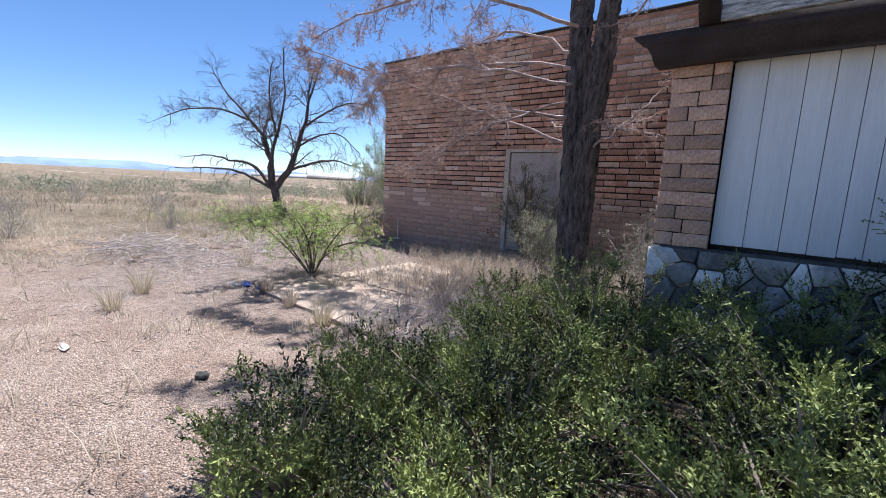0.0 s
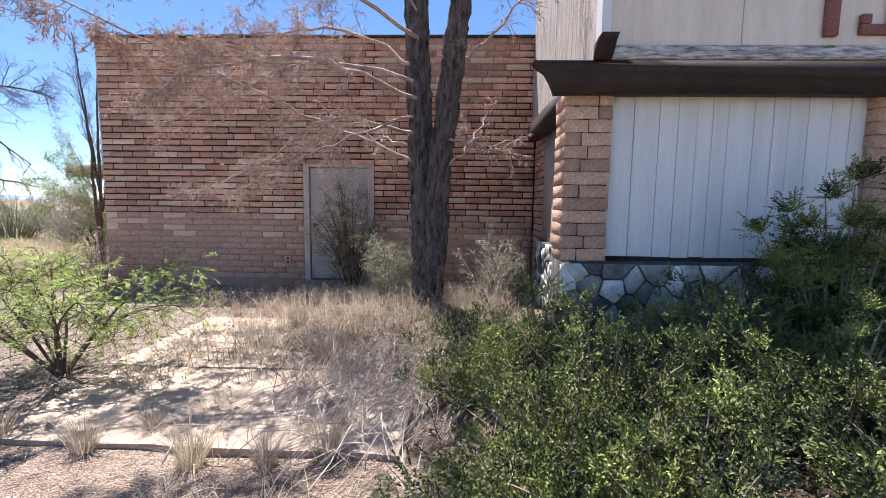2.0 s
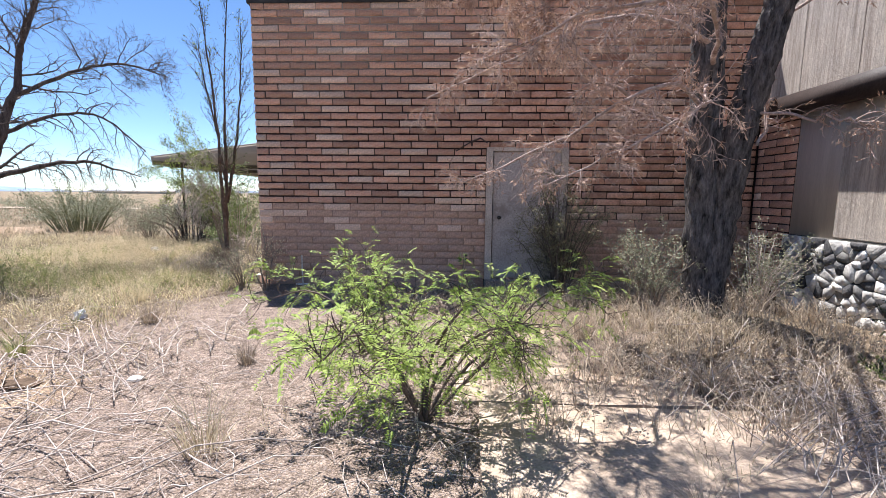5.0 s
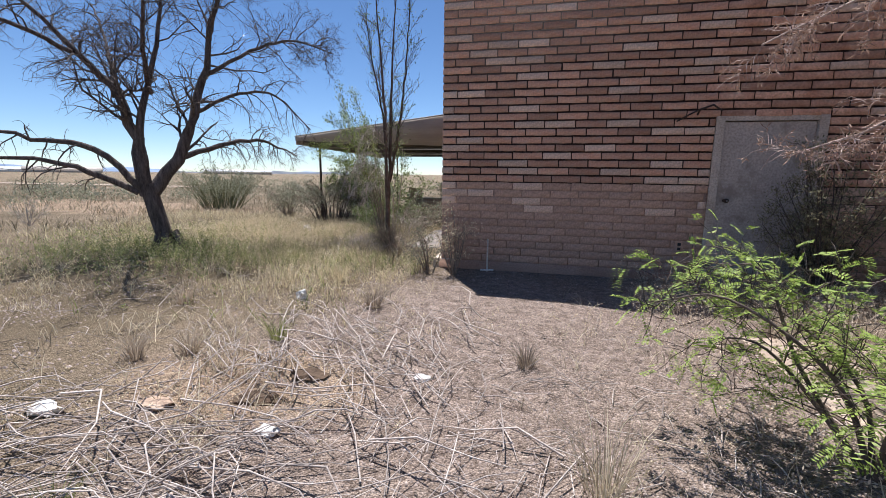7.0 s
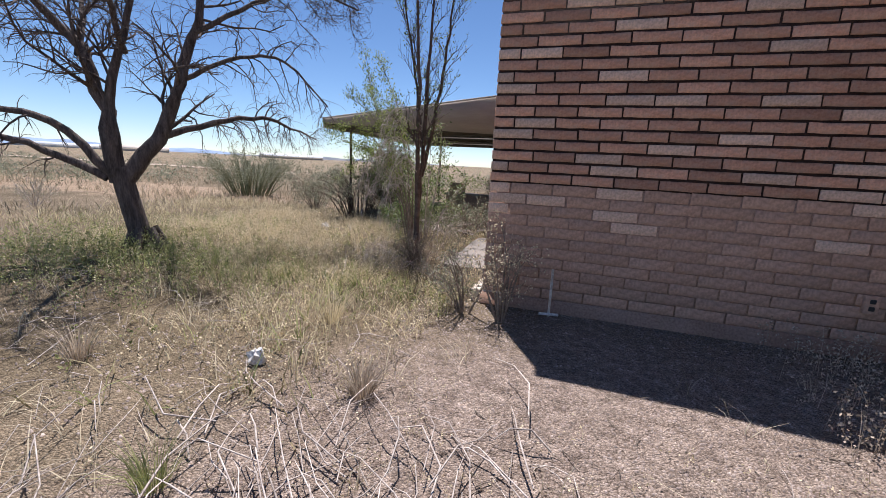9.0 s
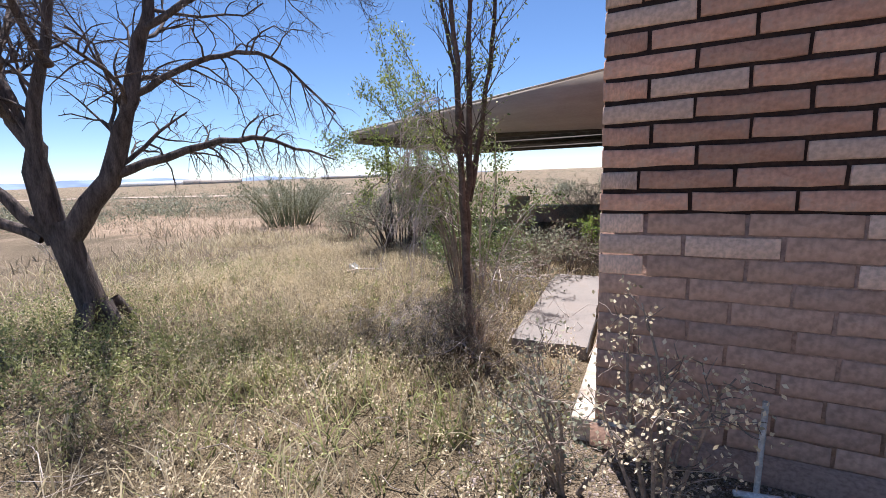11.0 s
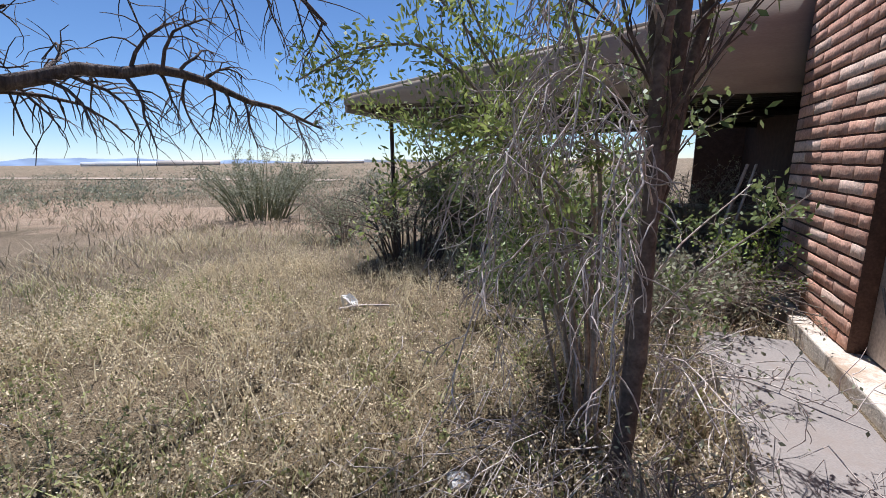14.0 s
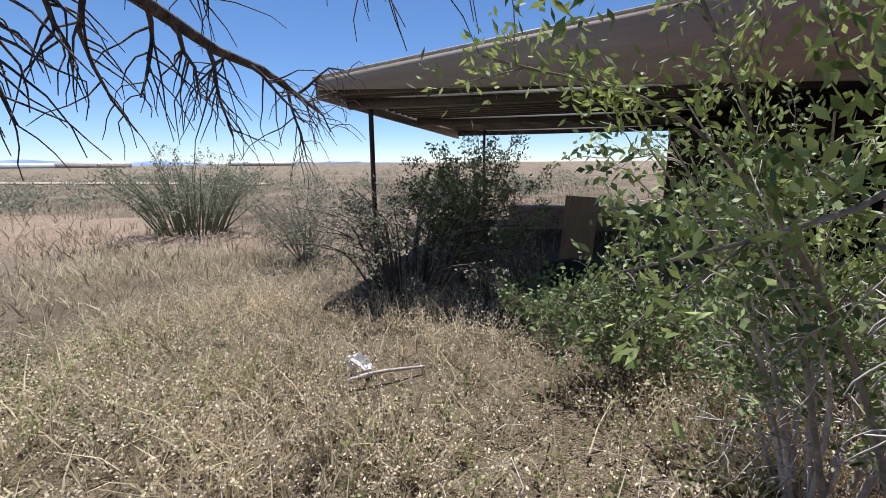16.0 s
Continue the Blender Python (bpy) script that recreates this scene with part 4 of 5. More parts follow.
# dying pine with two stems
def dying_pine():
    e = thing("pine_tree", "dying pine with two rough dark stems and dry needles", "tree", (-2.26, 5.5, 0))
    stems = [([(-2.26, 5.55, -0.1), (-2.27, 5.55, 0.35), (-2.31, 5.56, 1.3), (-2.37, 5.57, 2.4), (-2.42, 5.58, 3.6), (-2.4, 5.6, 5.2), (-2.3, 5.6, 7.0)], 0.2, 0.1),
             ([(-2.22, 5.53, 0.3), (-2.18, 5.5, 1.1), (-2.1, 5.4, 2.1), (-1.98, 5.26, 3.0), (-1.9, 5.16, 3.7), (-1.7, 5.0, 5.2), (-1.6, 4.9, 6.6)], 0.16, 0.08)]
    for pts, r0, r1 in stems:
        b = Buf()
        line = curve(pts, 84)
        sides = 30
        b.tube(line, np.linspace(r0, r1, len(line)), sides)
        v = b.v[0].reshape(len(line), sides, 3)
        for i in range(len(line)):
            for j in range(sides):
                o = v[i, j] - line[i]
                v[i, j] += unit(o) * (0.045 * noise.noise((j * 1.1 + r0 * 90, line[i][2] * 3.5, 2)) + 0.03 * noise.noise((j * 2.3, line[i][2] * 11, 5)))
        b.v[0] = v.reshape(-1, 3)
        part("trunk", b, M_PINE_BARK, e, smooth=False)
    limbs = [
        [(-2.4, 4.95, 1.95), (-3.1, 5.2, 2.2), (-3.6, 4.9, 2.4), (-4.1, 4.4, 2.62), (-4.6, 3.7, 2.8), (-5.0, 3.2, 2.95)],
        [(-2.4, 4.9, 3.1), (-3.3, 5.5, 3.5), (-4.4, 5.9, 3.62), (-5.3, 5.6, 3.45)],
        [(-2.4, 4.9, 2.3), (-3.2, 4.7, 2.3), (-4.1, 4.85, 1.85), (-4.9, 4.85, 1.5)],
        [(-2.4, 4.85, 2.7), (-3.2, 4.1, 2.7), (-4.0, 3.7, 2.5), (-4.7, 3.9, 2.3)],
        [(-2.4, 4.9, 2.9), (-3.4, 4.9, 2.95), (-4.4, 4.9, 2.6), (-5.2, 4.8, 2.2)],
        [(-2.4, 4.85, 3.4), (-3.4, 4.3, 3.6), (-4.5, 3.9, 3.5), (-5.4, 3.6, 3.2)],
        [(-2.0, 5.0, 1.9), (-1.75, 5.6, 2.2), (-1.5, 6.2, 2.7)],
        [(-2.3, 5.0, 1.95), (-2.7, 5.7, 2.25), (-3.0, 6.3, 2.3)],
        [(-1.95, 5.1, 3.0), (-1.3, 4.8, 3.5), (-0.9, 4.9, 4.1)],
        [(-2.4, 4.9, 3.7), (-2.9, 4.4, 4.2), (-3.5, 4.0, 4.5)],
        [(-1.9, 5.1, 3.6), (-1.5, 4.4, 4.1), (-1.1, 4.0, 4.4)],
        [(-2.4, 4.9, 4.2), (-3.3, 5.2, 4.6), (-4.2, 5.3, 4.7)],
        [(-2.4, 4.9, 2.5), (-3.0, 4.5, 2.1), (-3.6, 4.3, 1.75), (-4.2, 4.3, 1.5)],
        [(-2.0, 5.0, 2.2), (-1.6, 4.8, 2.05), (-1.25, 4.9, 2.0)],
        [(-2.4, 4.9, 4.5), (-3.4, 4.3, 5.0), (-4.5, 3.8, 5.2), (-5.4, 3.6, 5.0)],
        [(-2.4, 4.9, 4.8), (-3.2, 3.8, 5.3), (-3.9, 3.0, 5.5)],
        [(-2.4, 4.9, 5.2), (-3.6, 5.0, 5.6), (-4.8, 5.0, 5.6)],
        [(-2.35, 4.9, 5.6), (-2.9, 4.0, 6.0), (-3.4, 3.3, 6.1)],
        [(-1.7, 5.0, 5.2), (-1.2, 3.6, 5.6), (-0.8, 2.6, 5.7)],
        [(-1.65, 4.9, 5.8), (-2.3, 3.6, 6.2), (-2.9, 2.6, 6.2)],
    ]
    for k, pts in enumerate(limbs):
        b, nb, tips = Buf(), Buf(), []
        x, y, z = pts[0]
        line = curve([(x, y + (0.6 if x < -2.1 else 0.3), z)] + pts[1:], 14)
        line[1:] += rng.normal(size=line[1:].shape) * 0.018
        ln = float(np.sum(np.linalg.norm(np.diff(line, axis=0), axis=1)))
        b.tube(line, np.linspace(0.025 if k < 6 else 0.016, 0.006, len(line)), 7)
        twigs(b, line, 0.013, 0.006, int(9 * ln), 0.5, 0.6, 1, 0.25, 0.22, 4, tips, 0.26)
        limb = part("limb", b, M_TWIG_PINE, e, "bleached dry branch")
        far = line[0] + (line[-1] - line[0]) * 0.55
        out = float(np.linalg.norm(far - line[0]))
        t2 = [t for t in tips if t[2] == 0 and rng.random() < ((0.5 if np.linalg.norm(t[0] - line[0]) > out else 0.12) if k < 2 else (0.7 if k > 13 else 0.22))]
        needle_tufts(nb, t2, 7 if k < 2 or k > 13 else 5, 0.06, 0.0036)
        if nb.n:
            part("needles", nb, M_NEEDLE_DRY, limb, "dry tan needles")


dying_pine()


def stemmed_shrub(name, label, at, stems, height, spread, leaf_mat, twig_mat, leaves, leaf_len, leaf_wid, seed, droop=0.0, level=1, shoots=6, shoot_len=0.35, r0=0.012, category="shrub", group="", leaf_from=0.3, foot_share=0.12):
    """A shrub of many stems from one foot, with side shoots and small leaves along them."""
    global rng
    keep, rng = rng, np.random.default_rng(seed)
    x0, y0 = at
    z0 = gz(x0, y0) - 0.02
    e = thing(name, label, category, (x0, y0, z0), group)
    green, tips = Buf(), []
    for k in range(stems):
        wood = Buf()
        a = rng.uniform(0, 6.283)
        rr = spread * math.sqrt(rng.uniform(0.02, 1))
        h = height * rng.uniform(0.65, 1.05) * (1 - 0.35 * (rr / spread) ** 2)
        top = np.array([x0 + math.cos(a) * rr, y0 + math.sin(a) * rr, z0 + h])
        foot = np.array([x0 + math.cos(a) * rr * foot_share, y0 + math.sin(a) * rr * foot_share, z0])
        mid = foot * 0.5 + top * 0.5 + np.array([math.cos(a) * -rr * 0.08, math.sin(a) * -rr * 0.08, h * 0.08 + droop * 0.2]) + rng.normal(size=3) * 0.04
        end = top + np.array([math.cos(a), math.sin(a), 0]) * droop * 0.5 - np.array([0, 0, droop * h * 0.6])
        line = curve([foot, mid, end], 8)
        wood.tube(line, np.linspace(r0 * rng.uniform(0.7, 1.2), 0.003, len(line)), 5)
        twigs(wood, line, r0 * 0.6, 0.003, shoots, shoot_len, 0.6, level, droop * 0.6, 0.25, 4, tips, 0.2, 0.1)
        for p in line[int(len(line) * 0.5):]:
            tips.append((p, unit(line[-1] - line[-2]), 0))
        part("stem", wood, twig_mat, e)
    if leaves:
        tips = [t for t in tips if t[0][2] > z0 + leaf_from * height * 0.5]
        idx = rng.integers(0, len(tips), leaves)
        P = np.array([tips[i][0] for i in idx]) + rng.normal(size=(leaves, 3)) * 0.03
        D = np.array([tips[i][1] for i in idx]) * 0.6 + rng.normal(size=(leaves, 3)) * 0.7
        green.leaves(P, D, rng.uniform(0.6, 1.3, leaves) * leaf_len, leaf_wid)
        part("foliage", green, leaf_mat, e)
    rng = keep
    return e


# slim young tree beside the wall
def slim_tree():
    e = thing("slim_tree", "slim young tree with upright stems and sparse leaves", "tree", (-9.3, 8.8, 0))
    b, g, tips = Buf(), Buf(), []
    stems = [([(-9.3, 8.82, -0.1), (-9.28, 8.8, 0.8), (-9.22, 8.8, 1.6), (-9.2, 8.78, 2.6), (-9.15, 8.8, 3.6), (-9.05, 8.85, 5.0)], 0.046),
             ([(-9.29, 8.8, 0.5), (-9.27, 8.72, 1.2), (-9.29, 8.7, 2.4), (-9.36, 8.68, 3.6), (-9.45, 8.65, 4.7)], 0.04),
             ([(-9.26, 8.84, 1.2), (-9.1, 8.95, 2.2), (-8.98, 9.0, 3.3), (-8.9, 9.0, 4.4)], 0.03),
             ([(-9.24, 8.8, 1.6), (-9.4, 8.9, 2.4), (-9.6, 8.95, 3.3), (-9.7, 8.95, 4.0)], 0.025)]
    for pts, r0 in stems:
        line = curve(pts, 16)
        line[1:] += rng.normal(size=line[1:].shape) * 0.01
        b.tube(line, np.linspace(r0, 0.007, len(line)), 9)
        twigs(b, line, r0 * 0.45, 0.006, 17, 0.75, 0.42, 1, -0.02, 0.32, 4, tips, 0.16, 0.35)
    part("trunk", b, M_TWIG_DARK, e, smooth=True)
    t = [q for q in tips if q[0][2] > 1.3]
    n = 3400
    idx = rng.integers(0, len(t), n)
    w = np.array([q[0][2] for q in t])[idx]
    keep_ = (rng.random(n) < np.where(w < 2.6, 0.9, 0.35))
    P = np.array([q[0] for q in t])[idx][keep_] + rng.normal(size=(int(keep_.sum()), 3)) * 0.03
    D = rng.normal(size=P.shape) + np.array([0, 0, 0.5])
    g.leaves(P, D, rng.uniform(0.025, 0.05, len(P)), 0.009)
    part("crown", g, M_LEAF, e, "sparse small green leaves")
    # dead drooping shoots low on the stem
    dt = []
    for k in range(18):
        d = Buf()
        a = rng.uniform(2.5, 4.6)
        z = rng.uniform(0.8, 1.95)
        f = np.array([-9.26, 8.8, z])
        o = np.array([math.cos(a), math.sin(a), 0])
        L = rng.uniform(0.4, 0.85)
        line = curve([f, f + o * L * 0.45 + np.array([0, 0, 0.26]), f + o * L * 0.85 + np.array([0, 0, 0.12]), f + o * L * 1.05 + np.array([0, 0, -0.28])], 9)
        line[1:] += rng.normal(size=line[1:].shape) * 0.012
        d.tube(line, np.linspace(0.0048, 0.0022, len(line)), 5)
        twigs(d, line, 0.004, 0.0026, 9, 0.34, 0.5, 1, 0.5, 0.25, 3, dt, 0.22)
        part("dead_shoot", d, M_TWIG_PALE, e, "pale dry drooping shoot")


slim_tree()

# leafy bushes round the slim tree
stemmed_shrub("leafy_bush", "green small-leaved bush with pale drooping twigs", (-9.9, 10.7), 20, 0.75, 0.75, M_LEAF, M_TWIG_GREY, 3600, 0.045, 0.012, 21, 0.1, 1, 7, 0.4)
stemmed_shrub("leafy_bush", "tall green bush with fresh upright shoots", (-9.5, 9.65), 22, 2.1, 0.95, M_LEAF, M_TWIG_PALE, 6500, 0.042, 0.0095, 22, 0.05, 1, 6, 0.4)
stemmed_shrub("leafy_bush", "thin dry bush with few leaves beside the slab", (-9.0, 10.6), 18, 0.95, 0.6, M_SAGE, M_TWIG_GREY, 1400, 0.045, 0.013, 23, 0.15, 1, 6, 0.45)
stemmed_shrub("dry_bush", "tangled dry bush with bare dark branches", (-12.2, 12.3), 40, 1.5, 1.4, M_SAGE, M_TWIG_DARK, 6000, 0.04, 0.010, 24, 0.25, 2, 4, 0.55, 0.016, foot_share=0.3)
stemmed_shrub("creosote_bush", "dense dark green bush beside the carport post", (-11.5, 12.8), 34, 1.85, 0.95, M_LEAF, M_TWIG_GREY, 12000, 0.042, 0.010, 25, 0.0, 1, 7, 0.35)
stemmed_shrub("leafy_bush", "low green leafy plant in the carport's shade", (-10.5, 11.4), 14, 0.5, 0.7, M_LEAF, M_TWIG_GREY, 1800, 0.045, 0.013, 26, 0.0, 1, 6, 0.3)
stemmed_shrub("dry_bush", "dark tangled bush against the wall under the carport", (-8.6, 13.4), 30, 1.6, 0.9, M_SAGE, M_TWIG_GREY, 2500, 0.03, 0.008, 27, 0.1, 1, 8, 0.45)
stemmed_shrub("dry_bush", "heap of dry grey branches on the ground", (-8.75, 11.5), 30, 0.65, 0.95, M_SAGE, M_TWIG_GREY, 600, 0.03, 0.008, 28, 0.3, 1, 7, 0.5)
stemmed_shrub("leafy_bush", "small bright green plant beside the wall", (-8.35, 11.6), 10, 1.05, 0.42, M_MESQUITE, M_TWIG_GREY, 1500, 0.035, 0.010, 29, 0.0, 1, 5, 0.25)
stemmed_shrub("ocotillo_bush", "grey-green bush of many upright wands", (-18.0, 15.1), 80, 1.85, 1.75, M_SAGE, M_WAND, 6000, 0.06, 0.014, 30, -0.05, 1, 3, 0.5, 0.022, foot_share=0.35)
stemmed_shrub("creosote_bush", "grey-green desert bush in the dry field", (-14.2, 13.4), 30, 1.15, 0.9, M_SAGE, M_TWIG_GREY, 3000, 0.04, 0.009, 31, 0.0, 1, 5, 0.4)
stemmed_shrub("creosote_bush", "grey-green desert bush in the dry field", (-20.5, 18.5), 30, 1.2, 1.1, M_SAGE, M_TWIG_GREY, 2500, 0.05, 0.012, 32, 0.0, 1, 5, 0.4)
stemmed_shrub("dry_bush", "bleached twiggy bush with few leaves beside the slim tree", (-9.15, 9.4), 9, 0.8, 0.7, M_SAGE, M_TWIG_PALE, 350, 0.03, 0.008, 33, 0.4, 1, 7, 0.5, 0.006)

# mesquite with arching feathery shoots
def mesquite(at, height, spread, stems, seed, label):
    global rng
    keep, rng = rng, np.random.default_rng(seed)
    x0, y0 = at
    z0 = gz(x0, y0) - 0.02
    e = thing("mesquite_shrub", label, "shrub", (x0, y0, z0))
    green = Buf()
    C, D = [], []
    for k in range(stems):
        wood = Buf()
        a = k * 2.4 + rng.uniform(-0.4, 0.4)
        L = spread * rng.uniform(0.5, 1.05)
        h = height * rng.uniform(0.55, 1.05)
        o = np.array([math.cos(a), math.sin(a), 0])
        f = np.array([x0, y0, z0])
        line = curve([f, f + o * L * 0.3 + np.array([0, 0, h * 0.55]) + rng.normal(size=3) * 0.05, f + o * L * 0.75 + np.array([0, 0, h * 0.95]), f + o * L * 1.1 + np.array([0, 0, h * 0.9])], 12)
        wood.tube(line, np.linspace(0.014, 0.003, len(line)), 5)
        tips = []
        twigs(wood, line, 0.007, 0.003, 12, 0.55 * height, 0.6, 1, 0.08, 0.2, 4, tips, 0.2, 0.2)
        part("stem", wood, M_TWIG_DARK, e)
        for p, d, lv in tips:
            if p[2] < z0 + 0.25 * height or rng.random() < 0.64:
                continue
            # a feather: a short rib with leaflets on both sides
            for _ in range(1):
                rib = unit(d + rng.normal(size=3) * 0.7 + np.array([0, 0, -0.15]))
                s = unit(np.cross(rib, np.array([0, 0, 1.0]) + rng.normal(size=3) * 0.3))
                ln = rng.uniform(0.06, 0.12)
                for q in np.linspace(0.15, 1, 9):
                    c = p + rib * ln * q + np.array([0, 0, -0.03 * q * q])
                    for sg in (-1, 1):
                        C.append(c)
                        D.append(s * sg + rib * 0.35)
    C, D = np.array(C), np.array(D)
    green.leaves(C, D, rng.uniform(0.019, 0.032, len(C)), 0.0046, up=(0, 0, 1))
    part("foliage", green, M_MESQUITE, e, "feathery bright green leaflets")
    rng = keep


mesquite((-5.08, 3.4), 0.96, 0.95, 11, 41, "bright green young mesquite with feathery arching shoots")


# juniper bed
def juniper(at, rx, ry, h, sprays, seed, label):
    """A spreading juniper: arching limbs that carry upright sprays of scale leaves, with gaps between the clumps."""
    global rng
    keep, rng = rng, np.random.default_rng(seed)
    x0, y0 = at
    e = thing("juniper", label, "shrub", (x0, y0, 0), "juniper bed")
    green = Buf()
    P, D = [], []
    n = 28
    for k in range(n):
        a = k * 2.399 + rng.uniform(-0.3, 0.3)
        rr = math.sqrt((k + 0.5) / n)
        o = np.array([math.cos(a) * rx * rr, math.sin(a) * ry * rr, 0])
        f = np.array([x0, y0, 0]) + o * 0.2
        hh = h * (1.02 - 0.55 * rr ** 2.2) * rng.uniform(0.6, 1.22)
        line = curve([f, f + o * 0.4 + np.array([0, 0, hh * 0.6]), np.array([x0, y0, 0]) + o + np.array([0, 0, hh])], 8)
        wood = Buf()
        wood.tube(line, np.linspace(0.016, 0.004, len(line)), 5)
        twigs(wood, line, 0.006, 0.003, 5, 0.22, 0.5, 0, 0.0, 0.3, 4, None, 0.2, 0.2)
        part("limb", wood, M_TWIG_GREY, e)
        m = sprays // n
        tufts = 4
        t = (1.0 - 0.7 * np.linspace(0, 1, tufts) ** 1.3)
        i = np.clip((t * (len(line) - 1)).astype(int), 0, len(line) - 1)
        hub = line[i] + rng.normal(size=(tufts, 3)) * np.array([0.06, 0.06, 0.05])
        own = rng.integers(0, tufts, m)
        d = rng.normal(size=(m, 3)) * 0.55 + o * 0.6 / max(rx, ry) + np.array([0, 0, 0.8])
        c = hub[own] + d * 0.06 * rng.random((m, 1))
        P.append(c)
        D.append(d)
    P, D = np.concatenate(P), np.concatenate(D)
    D /= np.linalg.norm(D, axis=1, keepdims=True)
    P[:, 2] = np.maximum(P[:, 2], 0.03)
    # each spray: a short shoot with small scale sprigs on it
    ln = rng.uniform(0.06, 0.12, len(P))
    C, E = [], []
    for q in (0.1, 0.3, 0.5, 0.7, 0.85, 1.0):
        for _ in range(3):
            C.append(P + D * (ln * q)[:, None])
            E.append(D * 0.8 + rng.normal(size=P.shape) * 0.42)
    C, E = np.concatenate(C), np.concatenate(E)
    green.leaves(C, E, rng.uniform(0.014, 0.027, len(C)), 0.0042)
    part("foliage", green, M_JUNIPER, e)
    rng = keep


for k, (at, rx, ry, h, s) in enumerate([
        ((-0.95, 1.75), 0.95, 0.75, 0.52, 2300), ((-0.9, 2.9), 0.95, 0.8, 0.66, 2100), ((0.25, 1.6), 0.9, 0.8, 0.62, 2300),
        ((0.35, 2.6), 1.0, 0.8, 0.78, 2300), ((1.5, 2.0), 1.0, 0.9, 0.75, 2000), ((1.6, 3.1), 0.95, 0.75, 0.85, 1800),
        ((-1.2, 3.7), 0.75, 0.5, 0.66, 1500), ((0.2, 3.5), 0.9, 0.5, 0.85, 1700), ((2.8, 2.6), 1.0, 1.1, 0.9, 1500), ((-1.35, 2.25), 0.6, 0.55, 0.4, 1200),
        ((0.5, 0.85), 0.8, 0.5, 0.5, 1500), ((-0.6, 1.05), 0.7, 0.45, 0.42, 1500),
        ((-1.68, 1.6), 0.55, 0.6, 0.38, 1300), ((-1.5, 0.92), 0.55, 0.42, 0.36, 1200), ((-1.75, 3.2), 0.5, 0.6, 0.5, 1200)]):
    juniper(at, rx, ry, h, s, 50 + k, "spreading dark green juniper in the front bed")
juniper((1.15, 3.62), 0.78, 0.32, 1.6, 6800, 70, "taller juniper against the white boards")

# long leafy shoots that lean out over the grass
def leaning_shoots():
    e = thing("leafy_bush", "green bush whose long shoots lean over the grass", "shrub", (-9.5, 9.15, 0))
    g, P, D = Buf(), [], []
    for pts in ([(-9.5, 9.15, 0), (-9.6, 8.95, 1.0), (-9.95, 8.6, 1.75), (-10.3, 8.5, 1.85), (-10.6, 8.45, 1.75)],
                [(-9.5, 9.15, 0), (-9.65, 9.05, 1.2), (-10.05, 8.85, 2.0), (-10.5, 8.95, 2.3)],
                [(-9.45, 9.15, 0), (-9.55, 9.0, 1.1), (-9.8, 8.75, 1.5), (-10.15, 8.55, 1.35), (-10.4, 8.75, 1.2)],
                [(-9.48, 9.15, 0), (-9.5, 9.05, 1.3), (-9.7, 8.9, 2.2), (-9.95, 8.8, 2.8)],
                [(-9.45, 9.2, 0), (-9.75, 9.2, 0.9), (-10.2, 9.15, 1.5), (-10.75, 9.1, 1.7)],
                [(-9.4, 9.0, 0), (-9.5, 8.85, 1.0), (-9.75, 8.6, 1.5), (-10.0, 8.5, 1.55)],
                [(-9.5, 9.15, 0), (-9.75, 9.0, 1.4), (-10.1, 9.0, 2.2), (-10.3, 9.1, 2.9)],
                [(-9.6, 9.3, 0), (-9.9, 9.3, 1.2), (-10.2, 9.4, 2.0), (-10.4, 9.5, 2.6)],
                [(-9.45, 9.0, 0), (-9.45, 8.8, 1.3), (-9.6, 8.65, 2.0), (-9.85, 8.6, 2.3)]):
        b, tips = Buf(), []
        line = curve(pts, 14)
        b.tube(line, np.linspace(0.011, 0.003, len(line)), 7)
        twigs(b, line, 0.005, 0.0025, 12, 0.36, 0.55, 0, 0.0, 0.35, 4, tips, 0.15, 0.3)
        part("shoot", b, M_TWIG_GREY, e, smooth=True)
        tips += [(p, unit(line[-1] - line[-2]), 0) for p in line[6:]]
        for p, d, lv in tips:
            for q in range(15):
                P.append(p + rng.normal(size=3) * 0.04)
                D.append(d * 0.6 + rng.normal(size=3) * 0.6 + np.array([0, 0, 0.3]))
    g.leaves(np.array(P), np.array(D), rng.uniform(0.026, 0.046, len(P)), 0.0064)
    part("foliage", g, M_FRESH, e, "fresh yellow-green leaves")


leaning_shoots()

# bushes and weeds by the wall
stemmed_shrub("desert_broom", "half-dry upright bush in front of the door", (-3.5, 6.7), 34, 1.8, 0.68, M_BROOM, M_TWIG_DARK, 8500, 0.04, 0.006, 81, -0.02, 1, 6, 0.35)
stemmed_shrub("desert_broom", "pale flowering weed beside the pine", (-2.8, 5.6), 26, 1.1, 0.5, M_SAGE, M_TWIG_GREY, 3200, 0.03, 0.007, 82, 0.0, 1, 5, 0.25)
stemmed_shrub("desert_broom", "dry weed against the brick wall", (-1.45, 5.9), 22, 1.05, 0.5, M_SAGE, M_TWIG_PALE, 2200, 0.03, 0.007, 83, 0.0, 1, 5, 0.3)
stemmed_shrub("dry_weed", "branching dry weed at the wall corner", (-8.02, 6.95), 11, 0.85, 0.42, M_SAGE, M_TWIG_GREY, 700, 0.025, 0.008, 84, 0.0, 1, 6, 0.3)
stemmed_shrub("dry_weed", "pale dry weed at the wall corner", (-7.65, 6.85), 8, 1.0, 0.36, M_SEED, M_TWIG_GREY, 800, 0.022, 0.008, 85, 0.0, 1, 6, 0.25)
stemmed_shrub("dry_weed", "dry grey clump at the foot of the slim tree", (-9.1, 8.35), 22, 0.5, 0.3, M_SAGE, M_TWIG_GREY, 500, 0.03, 0.005, 86, 0.0, 1, 6, 0.3)
